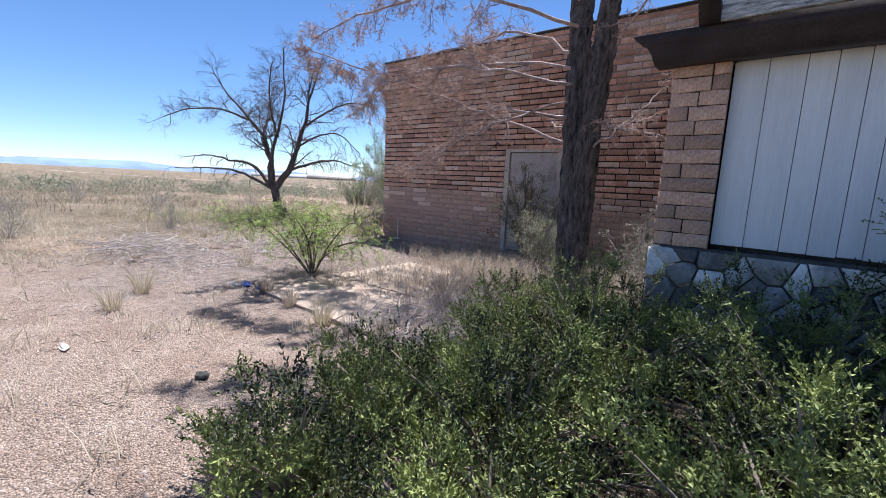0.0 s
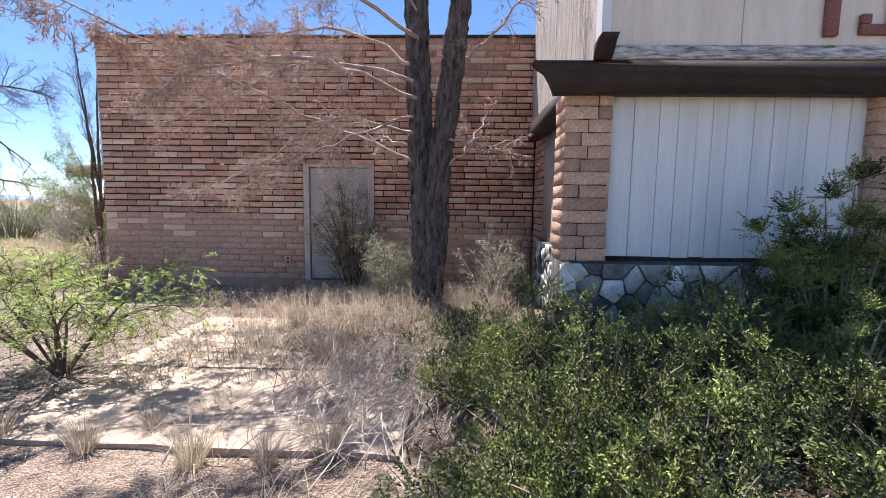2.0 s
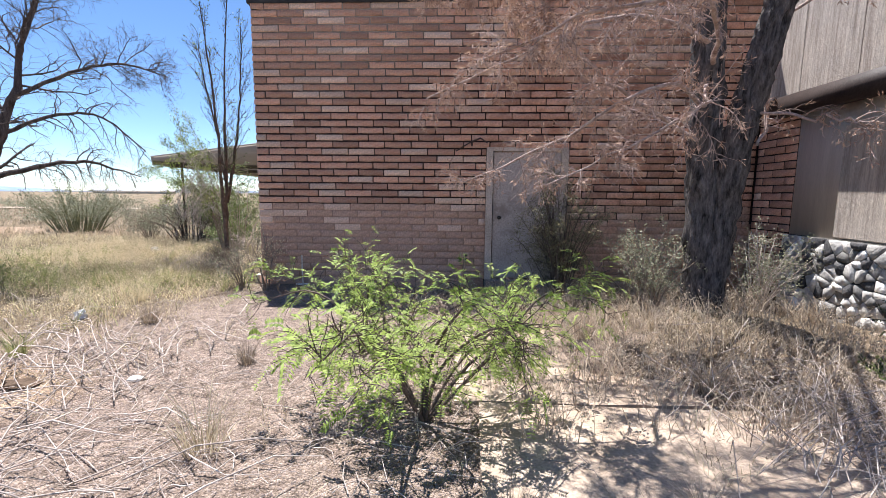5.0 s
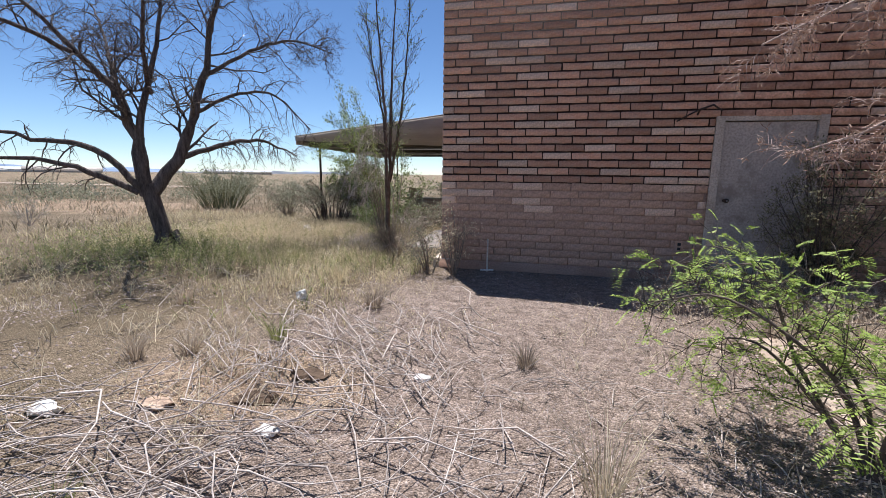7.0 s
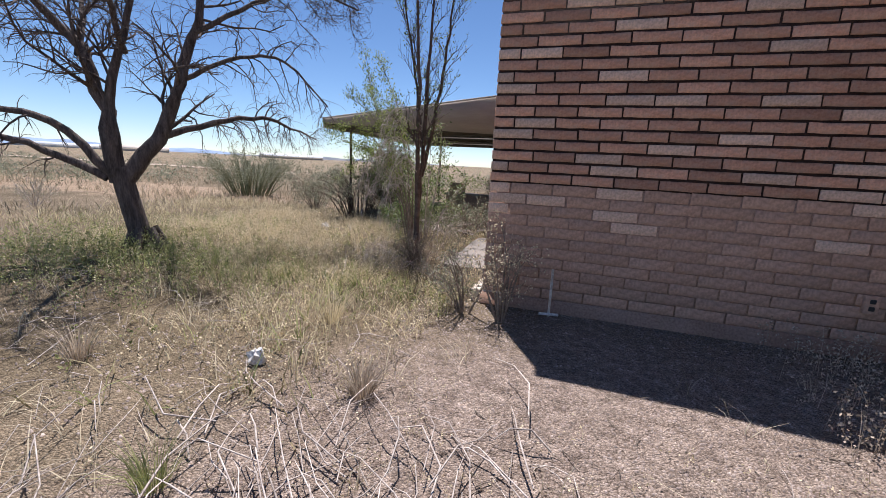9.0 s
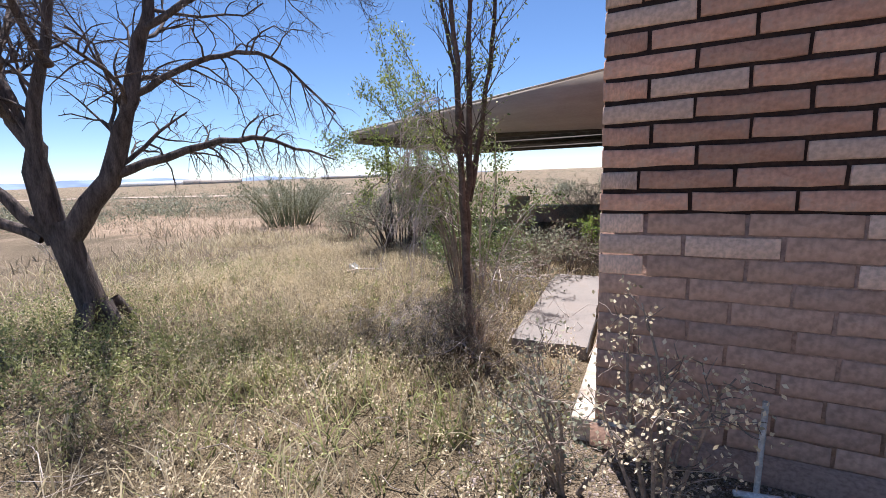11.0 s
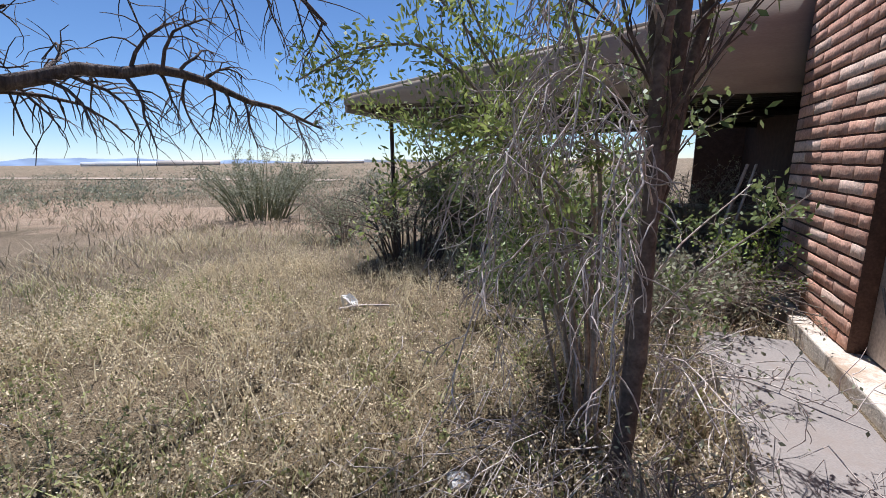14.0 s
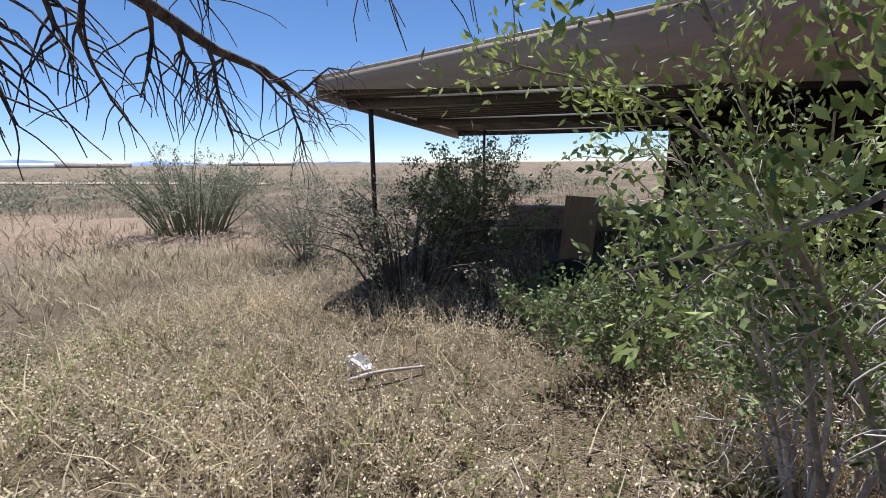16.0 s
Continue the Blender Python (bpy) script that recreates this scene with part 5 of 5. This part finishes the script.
for k, (x, y, h) in enumerate([(-9.9, 0.3, 0.8), (-11.5, 3.8, 0.7), (-7.4, 5.1, 0.0), (-11.2, 1.0, 0.6), (-16.5, 5.0, 0.9), (-19, 9.5, 0.8), (-15.5, 1.5, 0.7), (-22, 4, 0.9)]):
    if h:
        stemmed_shrub("dry_weed", "dry grey weed in the open ground", (x, y), 16, h, h * 0.6, M_SAGE, M_TWIG_PALE, 700, 0.03, 0.006, 90 + k, 0.0, 1, 5, 0.25, 0.006)


# ---- grass, litter and field cover ----
def scatter(n, x0, x1, y0, y1, density, power=1.0):
    """Random places in a rectangle, kept by a noise-made density and off the building."""
    p = np.c_[rng.uniform(x0, x1, n), rng.uniform(y0, y1, n)]
    keep_ = np.array([density(x, y) > rng.random() for x, y in p])
    p = p[keep_]
    ok = ~((p[:, 0] > WX - 0.12) & (p[:, 1] > WY - 0.07)) & ~((p[:, 0] > -1.0) & (p[:, 1] > FY - 0.1)) & ~((p[:, 0] > -8.8) & (p[:, 1] > 8.35) & (p[:, 1] < 10.7))
    return p[ok]


def patchy(x, y, s=0.8, lo=-0.15, hi=0.35, seed=0):
    return min(1, max(0, (noise.noise((x * s, y * s, seed)) - lo) / (hi - lo)))


def grass(name, label, pts, h0, h1, width, lean, mat, per=1, tuft=0.0):
    if per > 1:
        pts = np.repeat(pts, per, axis=0) + rng.normal(size=(len(pts) * per, 2)) * tuft
    z = gzs(pts) - 0.01
    n = len(pts)
    b = Buf()
    ln = rng.normal(size=(n, 3)) * lean
    ln[:, 2] = 0
    b.blades(np.c_[pts, z], ln, rng.uniform(h0, h1, n), width)
    return tagged(part(name, b, mat), label, "grass", kind="stuff")


def tall(x, y):
    """Where the yellow-green grass stands: left of the building and round the bare tree."""
    if x > -8.15 and y > 4.0:
        return 0
    a = math.exp(-max(0, (-10.5 - x) - 5) ** 2 / 6) if x < -10.5 else 1
    g = 1 / (1 + math.exp(-(y - 5.3 + 0.35 * (x + 8)) * 2.5))
    if x < -12 and y < 6:
        g = max(g, 0.25)
    if x > -8.6 and y < 6:
        g *= 0.4
    return a * g * (0.35 + 0.65 * patchy(x, y, 0.7))


grass("dry_grass", "yellow-green seeding grass and weeds", scatter(12000, -18, -8.1, 3.6, 13.5, tall), 0.06, 0.24, 0.0055, 0.6, M_GRASS, 3, 0.045)
grass("green_weeds", "low green weeds among the dry grass", scatter(9000, -16, -8.1, 3.6, 9.5, lambda x, y: tall(x, y) * patchy(x, y, 0.5, 0.0, 0.4, 9) * (1 if y < 7.5 else 0.35)), 0.08, 0.24, 0.006, 0.7, M_GREEN_WEED, 3, 0.03)


def around_tree(n):
    return np.c_[rng.normal(-12.4, 1.1, n), rng.normal(6.8, 0.7, n)]


def weeds(name, label, pts, h0, h1, mat, per=14, size=0.016):
    """Thin upright weeds set with small leaves and seed heads."""
    n = len(pts)
    z = gzs(pts)
    h = rng.uniform(h0, h1, n)
    lean = rng.normal(size=(n, 2)) * 0.25
    b = Buf()
    foot = np.c_[pts, z - 0.01]
    ln = np.c_[lean, np.zeros(n)]
    b.blades(foot, ln, h, 0.0016)
    k = np.repeat(np.arange(n), per)
    t = rng.uniform(0.2, 1.05, len(k))
    c = foot[k] + np.c_[ln[k][:, :2] * (h[k] * t)[:, None], h[k] * t * 0.95] + rng.normal(size=(len(k), 3)) * np.array([0.018, 0.018, 0.008])
    b.leaves(c, rng.normal(size=(len(k), 3)) + np.array([0, 0, 0.6]), rng.uniform(0.5, 1.3, len(k)) * size, size * 0.3)
    return tagged(part(name, b, mat), label, "weeds", kind="stuff")


weeds("seeding_weeds", "small seeding weeds with pale heads among grass", scatter(17000, -14.5, -8.15, 4.2, 12, tall), 0.08, 0.3, M_SEED, 15, 0.020)
weeds("green_herbs", "low leafy green herbs among the grass", scatter(7000, -15, -8.15, 4.0, 10.5, lambda x, y: tall(x, y) * patchy(x, y, 0.45, -0.05, 0.35, 12) * (1 if y < 7.5 else 0.5)), 0.06, 0.26, M_GREEN_WEED, 14, 0.030)
weeds("green_herbs", "green herbs growing round the bare tree's foot", around_tree(900), 0.15, 0.42, M_GREEN_WEED, 16, 0.026)
weeds("grey_herbs", "low grey herbs on the sandy ground", scatter(4200, -15, -2, -1.5, 5.5, lambda x, y: patchy(x, y, 0.7, 0.02, 0.45, 14) * (1 if x < -6.5 or y > 2.8 else 0.15)), 0.04, 0.16, M_SEED, 9, 0.016)


def litter_zone(x, y):
    return (0.15 + 0.85 * patchy(x, y, 0.9, -0.1, 0.4, 4)) * (0.25 if (-7.6 < x < -5.2 and y < 7) else 1) * (0.1 if (x > -3.4 and y < 2.0) else 1)


grass("straw_tufts", "short dry straw tufts on sandy ground", scatter(2600, -16, -2.0, 0.2, 6.6, lambda x, y: litter_zone(x, y) ** 1.5), 0.05, 0.2, 0.003, 0.8, M_STRAW, 9, 0.045)
grass("straw_tufts", "tall dry weeds under the pine", scatter(1100, -4.4, -1.2, 3.2, 6.9, lambda x, y: 0.35 + 0.65 * patchy(x, y, 1.2, -0.2, 0.3, 2)), 0.1, 0.34, 0.003, 0.6, M_DRYWEED, 7, 0.05)
weeds("brown_weeds", "brown dry weeds covering the ground near the wall", scatter(3600, -5.6, -1.2, 3.0, 7.2, lambda x, y: (0.2 + 0.8 * patchy(x, y, 1.1, -0.15, 0.3, 21)) * (0.35 if x < -3.3 and y < 4.4 else 1)), 0.08, 0.34, M_DRYWEED, 12, 0.022)
grass("straw_tufts", "scattered dry tufts along the path", scatter(900, -12, -1.5, -3.5, 2.6, lambda x, y: patchy(x, y, 0.8, 0.05, 0.5, 6) * (1 if x < -4 else 0.25)), 0.06, 0.2, 0.003, 0.7, M_STRAW, 10, 0.04)


def field(x, y):
    d = math.hypot(x + 8, y - 5)
    return 0 if d < 9 or (x > -8.3 and y > 4) or x > -2 else patchy(x, y, 0.25, -0.35, 0.3, 5) * min(1, 20 / d)


grass("field_grass", "pale dry grass covering the open field", scatter(22000, -48, -2, -22, 44, field), 0.1, 0.32, 0.011, 0.6, M_FIELD, 4, 0.14)


def sticks(name, label, pts, l0, l1, r, mat, lift=0.02, heading=None, spread=3.14):
    b = Buf()
    for x, y in pts:
        a = rng.uniform(0, 6.283) if heading is None else heading + rng.normal() * spread
        L = rng.uniform(l0, l1)
        z = gz(x, y) + lift * rng.uniform(0.1, 1)
        bow = rng.normal() * 0.12 * L
        o, s = np.array([math.cos(a), math.sin(a), 0]), np.array([-math.sin(a), math.cos(a), 0])
        p0 = np.array([x, y, z])
        line = np.array([p0 - o * L / 2, p0 - o * L * 0.15 + s * bow + [0, 0, lift * rng.uniform(0, 1)], p0 + o * L * 0.2 + s * bow * 0.8 + [0, 0, lift * rng.uniform(0, 1.2)], p0 + o * L / 2])
        for q in line:
            q[2] = max(q[2], gz(q[0], q[1]) + 0.003)
        b.tube(line, np.array([1, 0.9, 0.7, 0.35]) * r * rng.uniform(0.6, 1.3), 4)
    return tagged(part(name, b, mat), label, "sticks", kind="stuff")


def around(n, x, y, sx, sy):
    return np.c_[rng.normal(x, sx, n), rng.normal(y, sy, n)]


sticks("dead_stalks", "bleached dead stalks strewn on the ground", around(300, -8.3, 2.4, 0.85, 0.4), 0.25, 0.95, 0.0048, M_TWIG_PALE, 0.1, 0.35, 0.6)
sticks("dead_stalks", "bleached dead stalks strewn on the ground", around(170, -8.0, 4.1, 0.6, 0.5), 0.2, 0.8, 0.0046, M_TWIG_PALE, 0.1, 2.2, 0.5)
sticks("dead_stalks", "dry stalks strewn under the mesquite", around(420, -6.3, 3.1, 1.2, 0.9), 0.08, 0.4, 0.003, M_TWIG_PALE, 0.03)
sticks("dead_stalks", "pale dry twigs fallen under the slim tree", around(260, -9.45, 8.55, 0.6, 0.45), 0.15, 0.5, 0.003, M_TWIG_PALE, 0.14, 1.0, 0.7)
sticks("dead_stalks", "bleached dry branches beside the junipers", around(420, -2.5, 3.2, 0.35, 0.5), 0.2, 0.65, 0.003, M_TWIG_PALE, 0.14, 1.0, 0.7)
sticks("dead_stalks", "dry broken stalks in the grass", scatter(420, -13, -8.2, 2, 11, lambda x, y: 0.7), 0.12, 0.5, 0.003, M_TWIG_PALE, 0.08)
p = scatter(4600, -11, -1.8, -1.8, 7.2, lambda x, y: 0.25 + 0.6 * patchy(x, y, 1.1, -0.2, 0.4, 8))
sticks("ground_litter", "fine dry twigs and needles littering the gravel", p, 0.025, 0.14, 0.003, M_TWIG_GREY, 0.012)


def pebbles(n, x0, x1, y0, y1, s0, s1, density=lambda x, y: 1):
    """Loose stones: five-sided blocks with a smaller uneven top, half sunk in the soil."""
    pts = scatter(n, x0, x1, y0, y1, density)
    k = len(pts)
    s = (rng.uniform(s0, s1, k) * rng.uniform(0.5, 1, k))[:, None]
    z = gzs(pts)[:, None]
    a = rng.uniform(0, 6.28, k)[:, None] + np.arange(5) * 1.2566 + rng.normal(size=(k, 5)) * 0.2
    x, y = pts[:, :1], pts[:, 1:]
    flat = rng.uniform(0.6, 1, (k, 1))
    low = np.stack([x + np.cos(a) * s, y + np.sin(a) * s * flat, np.repeat(z - 0.003, 5, 1)], -1)
    top = np.stack([x + np.cos(a) * s * 0.6, y + np.sin(a) * s * 0.55 * flat, z + s * rng.uniform(0.4, 0.8, (k, 5))], -1)
    b = Buf()
    i = np.arange(k)[:, None, None] * 10
    q = np.array([(j, (j + 1) % 5, 5 + (j + 1) % 5, 5 + j) for j in range(5)])
    b.add(np.concatenate([low, top], 1).reshape(-1, 3), (i + q[None]).reshape(-1, 4))
    b.f.append(i[:, 0] + np.array([[5, 6, 7, 8, 9]]))
    tagged(part("gravel", b, M_GRAVEL), "small loose gravel stones on the soil", "gravel", kind="stuff")


pebbles(34000, -8.6, -4.6, 2.0, 7.3, 0.004, 0.013)
pebbles(9000, -5.5, 0.5, -2.2, 2.6, 0.005, 0.016)
pebbles(9000, -12.5, -8.6, -0.5, 5.5, 0.006, 0.02, lambda x, y: patchy(x, y, 0.8, -0.3, 0.3, 31))


def bunch_grass(at, h, blades, mat, seed, label):
    """One clump of dry bunch grass."""
    global rng
    keep, rng = rng, np.random.default_rng(seed)
    b = Buf()
    n = blades
    a = rng.uniform(0, 6.283, n)
    r = rng.random(n) ** 0.7 * h * 0.22
    c = np.c_[at[0] + np.cos(a) * r, at[1] + np.sin(a) * r, np.full(n, gz(*at) - 0.01)]
    out = np.c_[np.cos(a), np.sin(a), np.zeros(n)] * rng.uniform(0.1, 0.9, n)[:, None]
    b.blades(c, out, rng.uniform(0.45, 1.1, n) * h, 0.0022)
    ob = tagged(part("bunch_grass", b, mat), label, "grass clump")
    rng = keep
    return ob


for k, (x, y, h, n, m) in enumerate([
        (-4.04, 2.42, 0.26, 150, M_DRYWEED), (-3.36, 2.36, 0.3, 190, M_STRAW), (-4.66, 2.5, 0.28, 150, M_DRYWEED), (-3.8, 2.66, 0.18, 110, M_DRYWEED),
        (-2.62, 2.45, 0.3, 150, M_STRAW), (-2.95, 2.36, 0.22, 120, M_DRYWEED), (-6.63, 4.25, 0.22, 140, M_DRYWEED), (-6.26, 3.05, 0.42, 110, M_STRAW),
        (-8.15, 5.2, 0.26, 220, M_DRYWEED), (-8.35, 2.4, 0.2, 120, M_GREEN_WEED), (-8.6, 4.25, 0.24, 130, M_GREEN_WEED), (-9.12, 3.9, 0.22, 130, M_DRYWEED),
        (-9.4, 3.7, 0.24, 130, M_DRYWEED), (-4.98, 1.1, 0.3, 140, M_STRAW), (-5.5, 1.5, 0.34, 150, M_STRAW), (-7.6, 2.0, 0.25, 130, M_DRYWEED),
        (-10.1, 4.9, 0.3, 150, M_DRYWEED), (-9.0, 6.2, 0.3, 150, M_GRASS), (-9.0, 8.3, 0.42, 220, M_DRYWEED), (-3.1, 3.9, 0.3, 150, M_DRYWEED), (-3.7, 4.9, 0.32, 160, M_DRYWEED), (-4.6, 5.3, 0.26, 140, M_DRYWEED)]):
    bunch_grass((x, y), h, n, m, 300 + k, "clump of dry bunch grass" if m is not M_GREEN_WEED else "small green clump of grass")


# ---- slabs, litter, loose things ----
def slab(name, label, x0, x1, y0, y1, z0, z1, turn, mat, tilt=0.0):
    """A worn concrete slab with broken edges."""
    bm = bmesh.new()
    bmesh.ops.create_grid(bm, x_segments=14, y_segments=14, size=0.5)
    w, d = x1 - x0, y1 - y0
    for v in bm.verts:
        ex = 0.02 * noise.noise((v.co.x * 9, v.co.y * 9, x0 * 3)) * (abs(v.co.x) > 0.49 or abs(v.co.y) > 0.49)
        v.co = Vector((v.co.x * w + ex, v.co.y * d + ex, 0.006 * noise.noise((v.co.x * 4, v.co.y * 4, 1))))
    ext = bmesh.ops.extrude_face_region(bm, geom=bm.faces[:])
    for v in ext["geom"]:
        if isinstance(v, bmesh.types.BMVert):
            v.co.z -= z1 - z0
    ob = part(name, bm, mat)
    ob.matrix_world = pose((x0 + x1) / 2, (y0 + y1) / 2, z1, tilt, 0, turn)
    return tagged(ob, label, "slab")


slab("concrete_slab", "grey concrete slab lying beside the wall footing", -8.77, -8.16, 8.38, 10.68, -0.02, 0.11, 2.0, M_CONCRETE, 0.3)
slab("walk_slab", "sandy old concrete walk partly buried in dirt", -4.75, -2.2, 2.45, 3.6, -0.06, 0.03, -1.0, M_WALK)
slab("walk_slab", "sandy old concrete walk partly buried in dirt", -4.9, -3.2, 3.64, 5.2, -0.06, 0.03, 0.5, M_WALK)


def crumpled(name, label, at, size, mat, seed, category="litter", flat=0.5):
    bm = bmesh.new()
    bmesh.ops.create_icosphere(bm, subdivisions=2, radius=1)
    for v in bm.verts:
        k = 1 + 0.5 * noise.noise(v.co * 1.7 + Vector((seed, 0, 0)))
        v.co = Vector((v.co.x * size[0] * k, v.co.y * size[1] * k, (v.co.z + 0.7) * size[2] * k * flat))
    ob = part(name, bm, mat)
    ob.location = (at[0], at[1], gz(*at))
    return tagged(ob, label, category)


crumpled("plastic_litter", "crumpled blue plastic wrapper on the ground", (-5.05, 2.45), (0.075, 0.05, 0.06), M_BLUE, 1)
crumpled("plastic_litter", "crumpled blue plastic wrapper on the ground", (-4.86, 2.52), (0.05, 0.035, 0.05), M_BLUE, 2)
crumpled("plastic_litter", "blue and white can on the sand", (-5.2, 2.38), (0.04, 0.03, 0.04), M_PAPER, 3)
crumpled("paper_litter", "white crumpled litter on the dirt", (-9.22, 2.98), (0.1, 0.06, 0.06), M_PAPER, 4)
crumpled("paper_litter", "white crumpled litter among dead stalks", (-7.91, 3.1), (0.06, 0.04, 0.05), M_PAPER, 5)
crumpled("paper_litter", "pale litter caught in the grass", (-9.0, 5.3), (0.07, 0.05, 0.12), M_PAPER, 6)
crumpled("paper_litter", "white plastic litter in dry grass", (-11.78, 10.28), (0.09, 0.06, 0.16), M_PAPER, 7)
crumpled("paper_litter", "white litter by the slim tree", (-9.95, 8.55), (0.06, 0.05, 0.06), M_PAPER, 8)
crumpled("stone", "pale stone half sunk in the gravel", (-7.3, 3.9), (0.06, 0.045, 0.035), M_STONE, 9, "stone")
crumpled("stone", "flat tan stone on the ground", (-8.7, 3.2), (0.1, 0.07, 0.04), M_SOIL_RED, 10, "stone")
crumpled("stone", "small dark stone on the sand", (-2.9, 1.1), (0.05, 0.04, 0.05), M_STONE_DARK, 11, "stone")
crumpled("soil_heap", "dark soil lump in a small hollow", (-8.2, 3.45), (0.16, 0.09, 0.07), M_SOIL_DARK, 12, "soil")
crumpled("soil_heap", "small dark soil heap beside a burrow", (-8.05, 3.75), (0.13, 0.09, 0.05), M_SOIL_DARK, 13, "soil")
crumpled("wood_chip", "flat weathered piece of wood on the sand", (-4.1, 0.6), (0.1, 0.03, 0.03), M_TWIG_PALE, 14, "wood")

# stick across the litter
b = Buf()
b.tube(curve([(-11.76, 10.08, 0.08), (-11.6, 10.2, 0.1), (-11.36, 10.4, 0.07)], 6), np.linspace(0.016, 0.009, 7), 6)
tagged(part("stick", b, M_TWIG_PALE), "bleached stick lying in dry grass", "stick")

# cable along the footing
b = Buf()
b.tube(curve([(-8.1, 9.9, 0.75), (-8.08, 9.7, 0.4), (-8.1, 9.3, 0.14), (-8.12, 8.8, 0.135), (-8.1, 8.2, 0.14)], 16), [0.006] * 17, 6)
tagged(part("cable", b, M_TAR), "thin black cable lying along the wall footing", "cable")

# green tub, leaning board and poles under the carport
tub = thing("plastic_tub", "dark green round plastic tub lying in the weeds", "tub", (-10.35, 12.1, 0))
bm = bmesh.new()
bmesh.ops.create_cone(bm, cap_ends=False, segments=28, radius1=0.26, radius2=0.33, depth=0.3)
bmesh.ops.solidify(bm, geom=bm.faces[:], thickness=0.012)
bmesh.ops.rotate(bm, cent=(0, 0, 0), matrix=Matrix.Rotation(radians(14), 3, "X"), verts=bm.verts)
bmesh.ops.translate(bm, vec=(-10.35, 12.1, 0.19), verts=bm.verts)
part("shell", bm, M_TUB, tub)
bm = bmesh.new()
bmesh.ops.create_circle(bm, cap_ends=True, segments=28, radius=0.26)
bmesh.ops.rotate(bm, cent=(0, 0, 0), matrix=Matrix.Rotation(radians(14), 3, "X"), verts=bm.verts)
bmesh.ops.translate(bm, vec=(-10.35, 12.1 + 0.036, 0.05), verts=bm.verts)
part("floor", bm, M_TUB, tub)
b = Buf()
a = np.linspace(0, 2 * np.pi, 30)
ca, sa = math.cos(radians(14)), math.sin(radians(14))
b.tube(np.c_[-10.35 + 0.335 * np.cos(a), 12.1 + 0.335 * np.sin(a) * ca - 0.15 * sa, 0.19 + 0.15 * ca + 0.335 * np.sin(a) * sa], [0.013] * 30, 6)
part("rim", b, M_TUB, tub)
ply = part("plywood_board", soft_box(-0.22, 0.22, -0.01, 0.01, 0, 0.95, 0.003), M_PLY)
ply.matrix_world = pose(-10.3, 13.9, 0, -8, 3, -6)
tagged(ply, "raw tan plywood board standing in the weeds", "board")
for x0, x1, r in ((-8.55, -8.2, 0.018), (-8.42, -8.12, 0.014)):
    b = Buf()
    b.tube([(x0, 12.6, 0.02), (x1, 12.75, 1.35)], [r, r], 8)
    tagged(part("pole", b, M_TWIG_PALE), "pale wooden pole leaning at the carport wall", "pole")

# track in the field, far shrubs
b = Buf()
n = 40
t = np.linspace(0, 1, n)
cx, cy = -30 - 120 * t, 34 - 12 * t + 2.0 * np.sin(t * 6)
v = np.concatenate([np.c_[cx, cy - 1.4, np.full(n, 0.07)], np.c_[cx, cy + 1.4, np.full(n, 0.07)]])
i = np.arange(n - 1)[:, None]
b.add(v, i + np.array([[0, 1, n + 1, n]]))
tagged(part("road", b, M_WALK), "pale dirt track across the field", "track", kind="structure")
fb = Buf()
for k in range(2200):
    a = radians(rng.uniform(-15, 125))
    d = 20 + 260 * rng.random() ** 1.5 if k < 1700 else rng.uniform(150, 420)
    x, y = -8 - math.sin(a) * d, 6 + math.cos(a) * d
    if x > -9 and y > 3:
        continue
    h = rng.uniform(0.2, 0.75) * (1 if d < 120 else 1.1)
    m = 110 if d < 60 else 36
    o = rng.normal(size=(m, 3)) * np.array([0.55, 0.55, 0.3]) * h
    fb.leaves(np.array([x, y, h * 0.45]) + o, rng.normal(size=(m, 3)) + np.array([0, 0, 1.0]), h * rng.uniform(0.12, 0.28, m), h * 0.045)
tagged(part("far_shrubs", fb, M_SAGE), "grey-green desert shrubs dotting the field", "shrubs", kind="stuff")

# ---- brick courses ----
lay_bricks(wall_front, "x", WX - 0.016, XE - 0.02, WY, 0.12, WH, [(DOOR_X0, DOOR_X1, 0, DOOR_Z1)], (WX - 0.1, -4.62), 5)
lay_bricks(wall_side, "y", WY + 0.028, YS, WX, 0.135, WH, [(SLOT0, SLOT1, 0, SLOTZ)], (WY, 9.95), 6, 0.0)
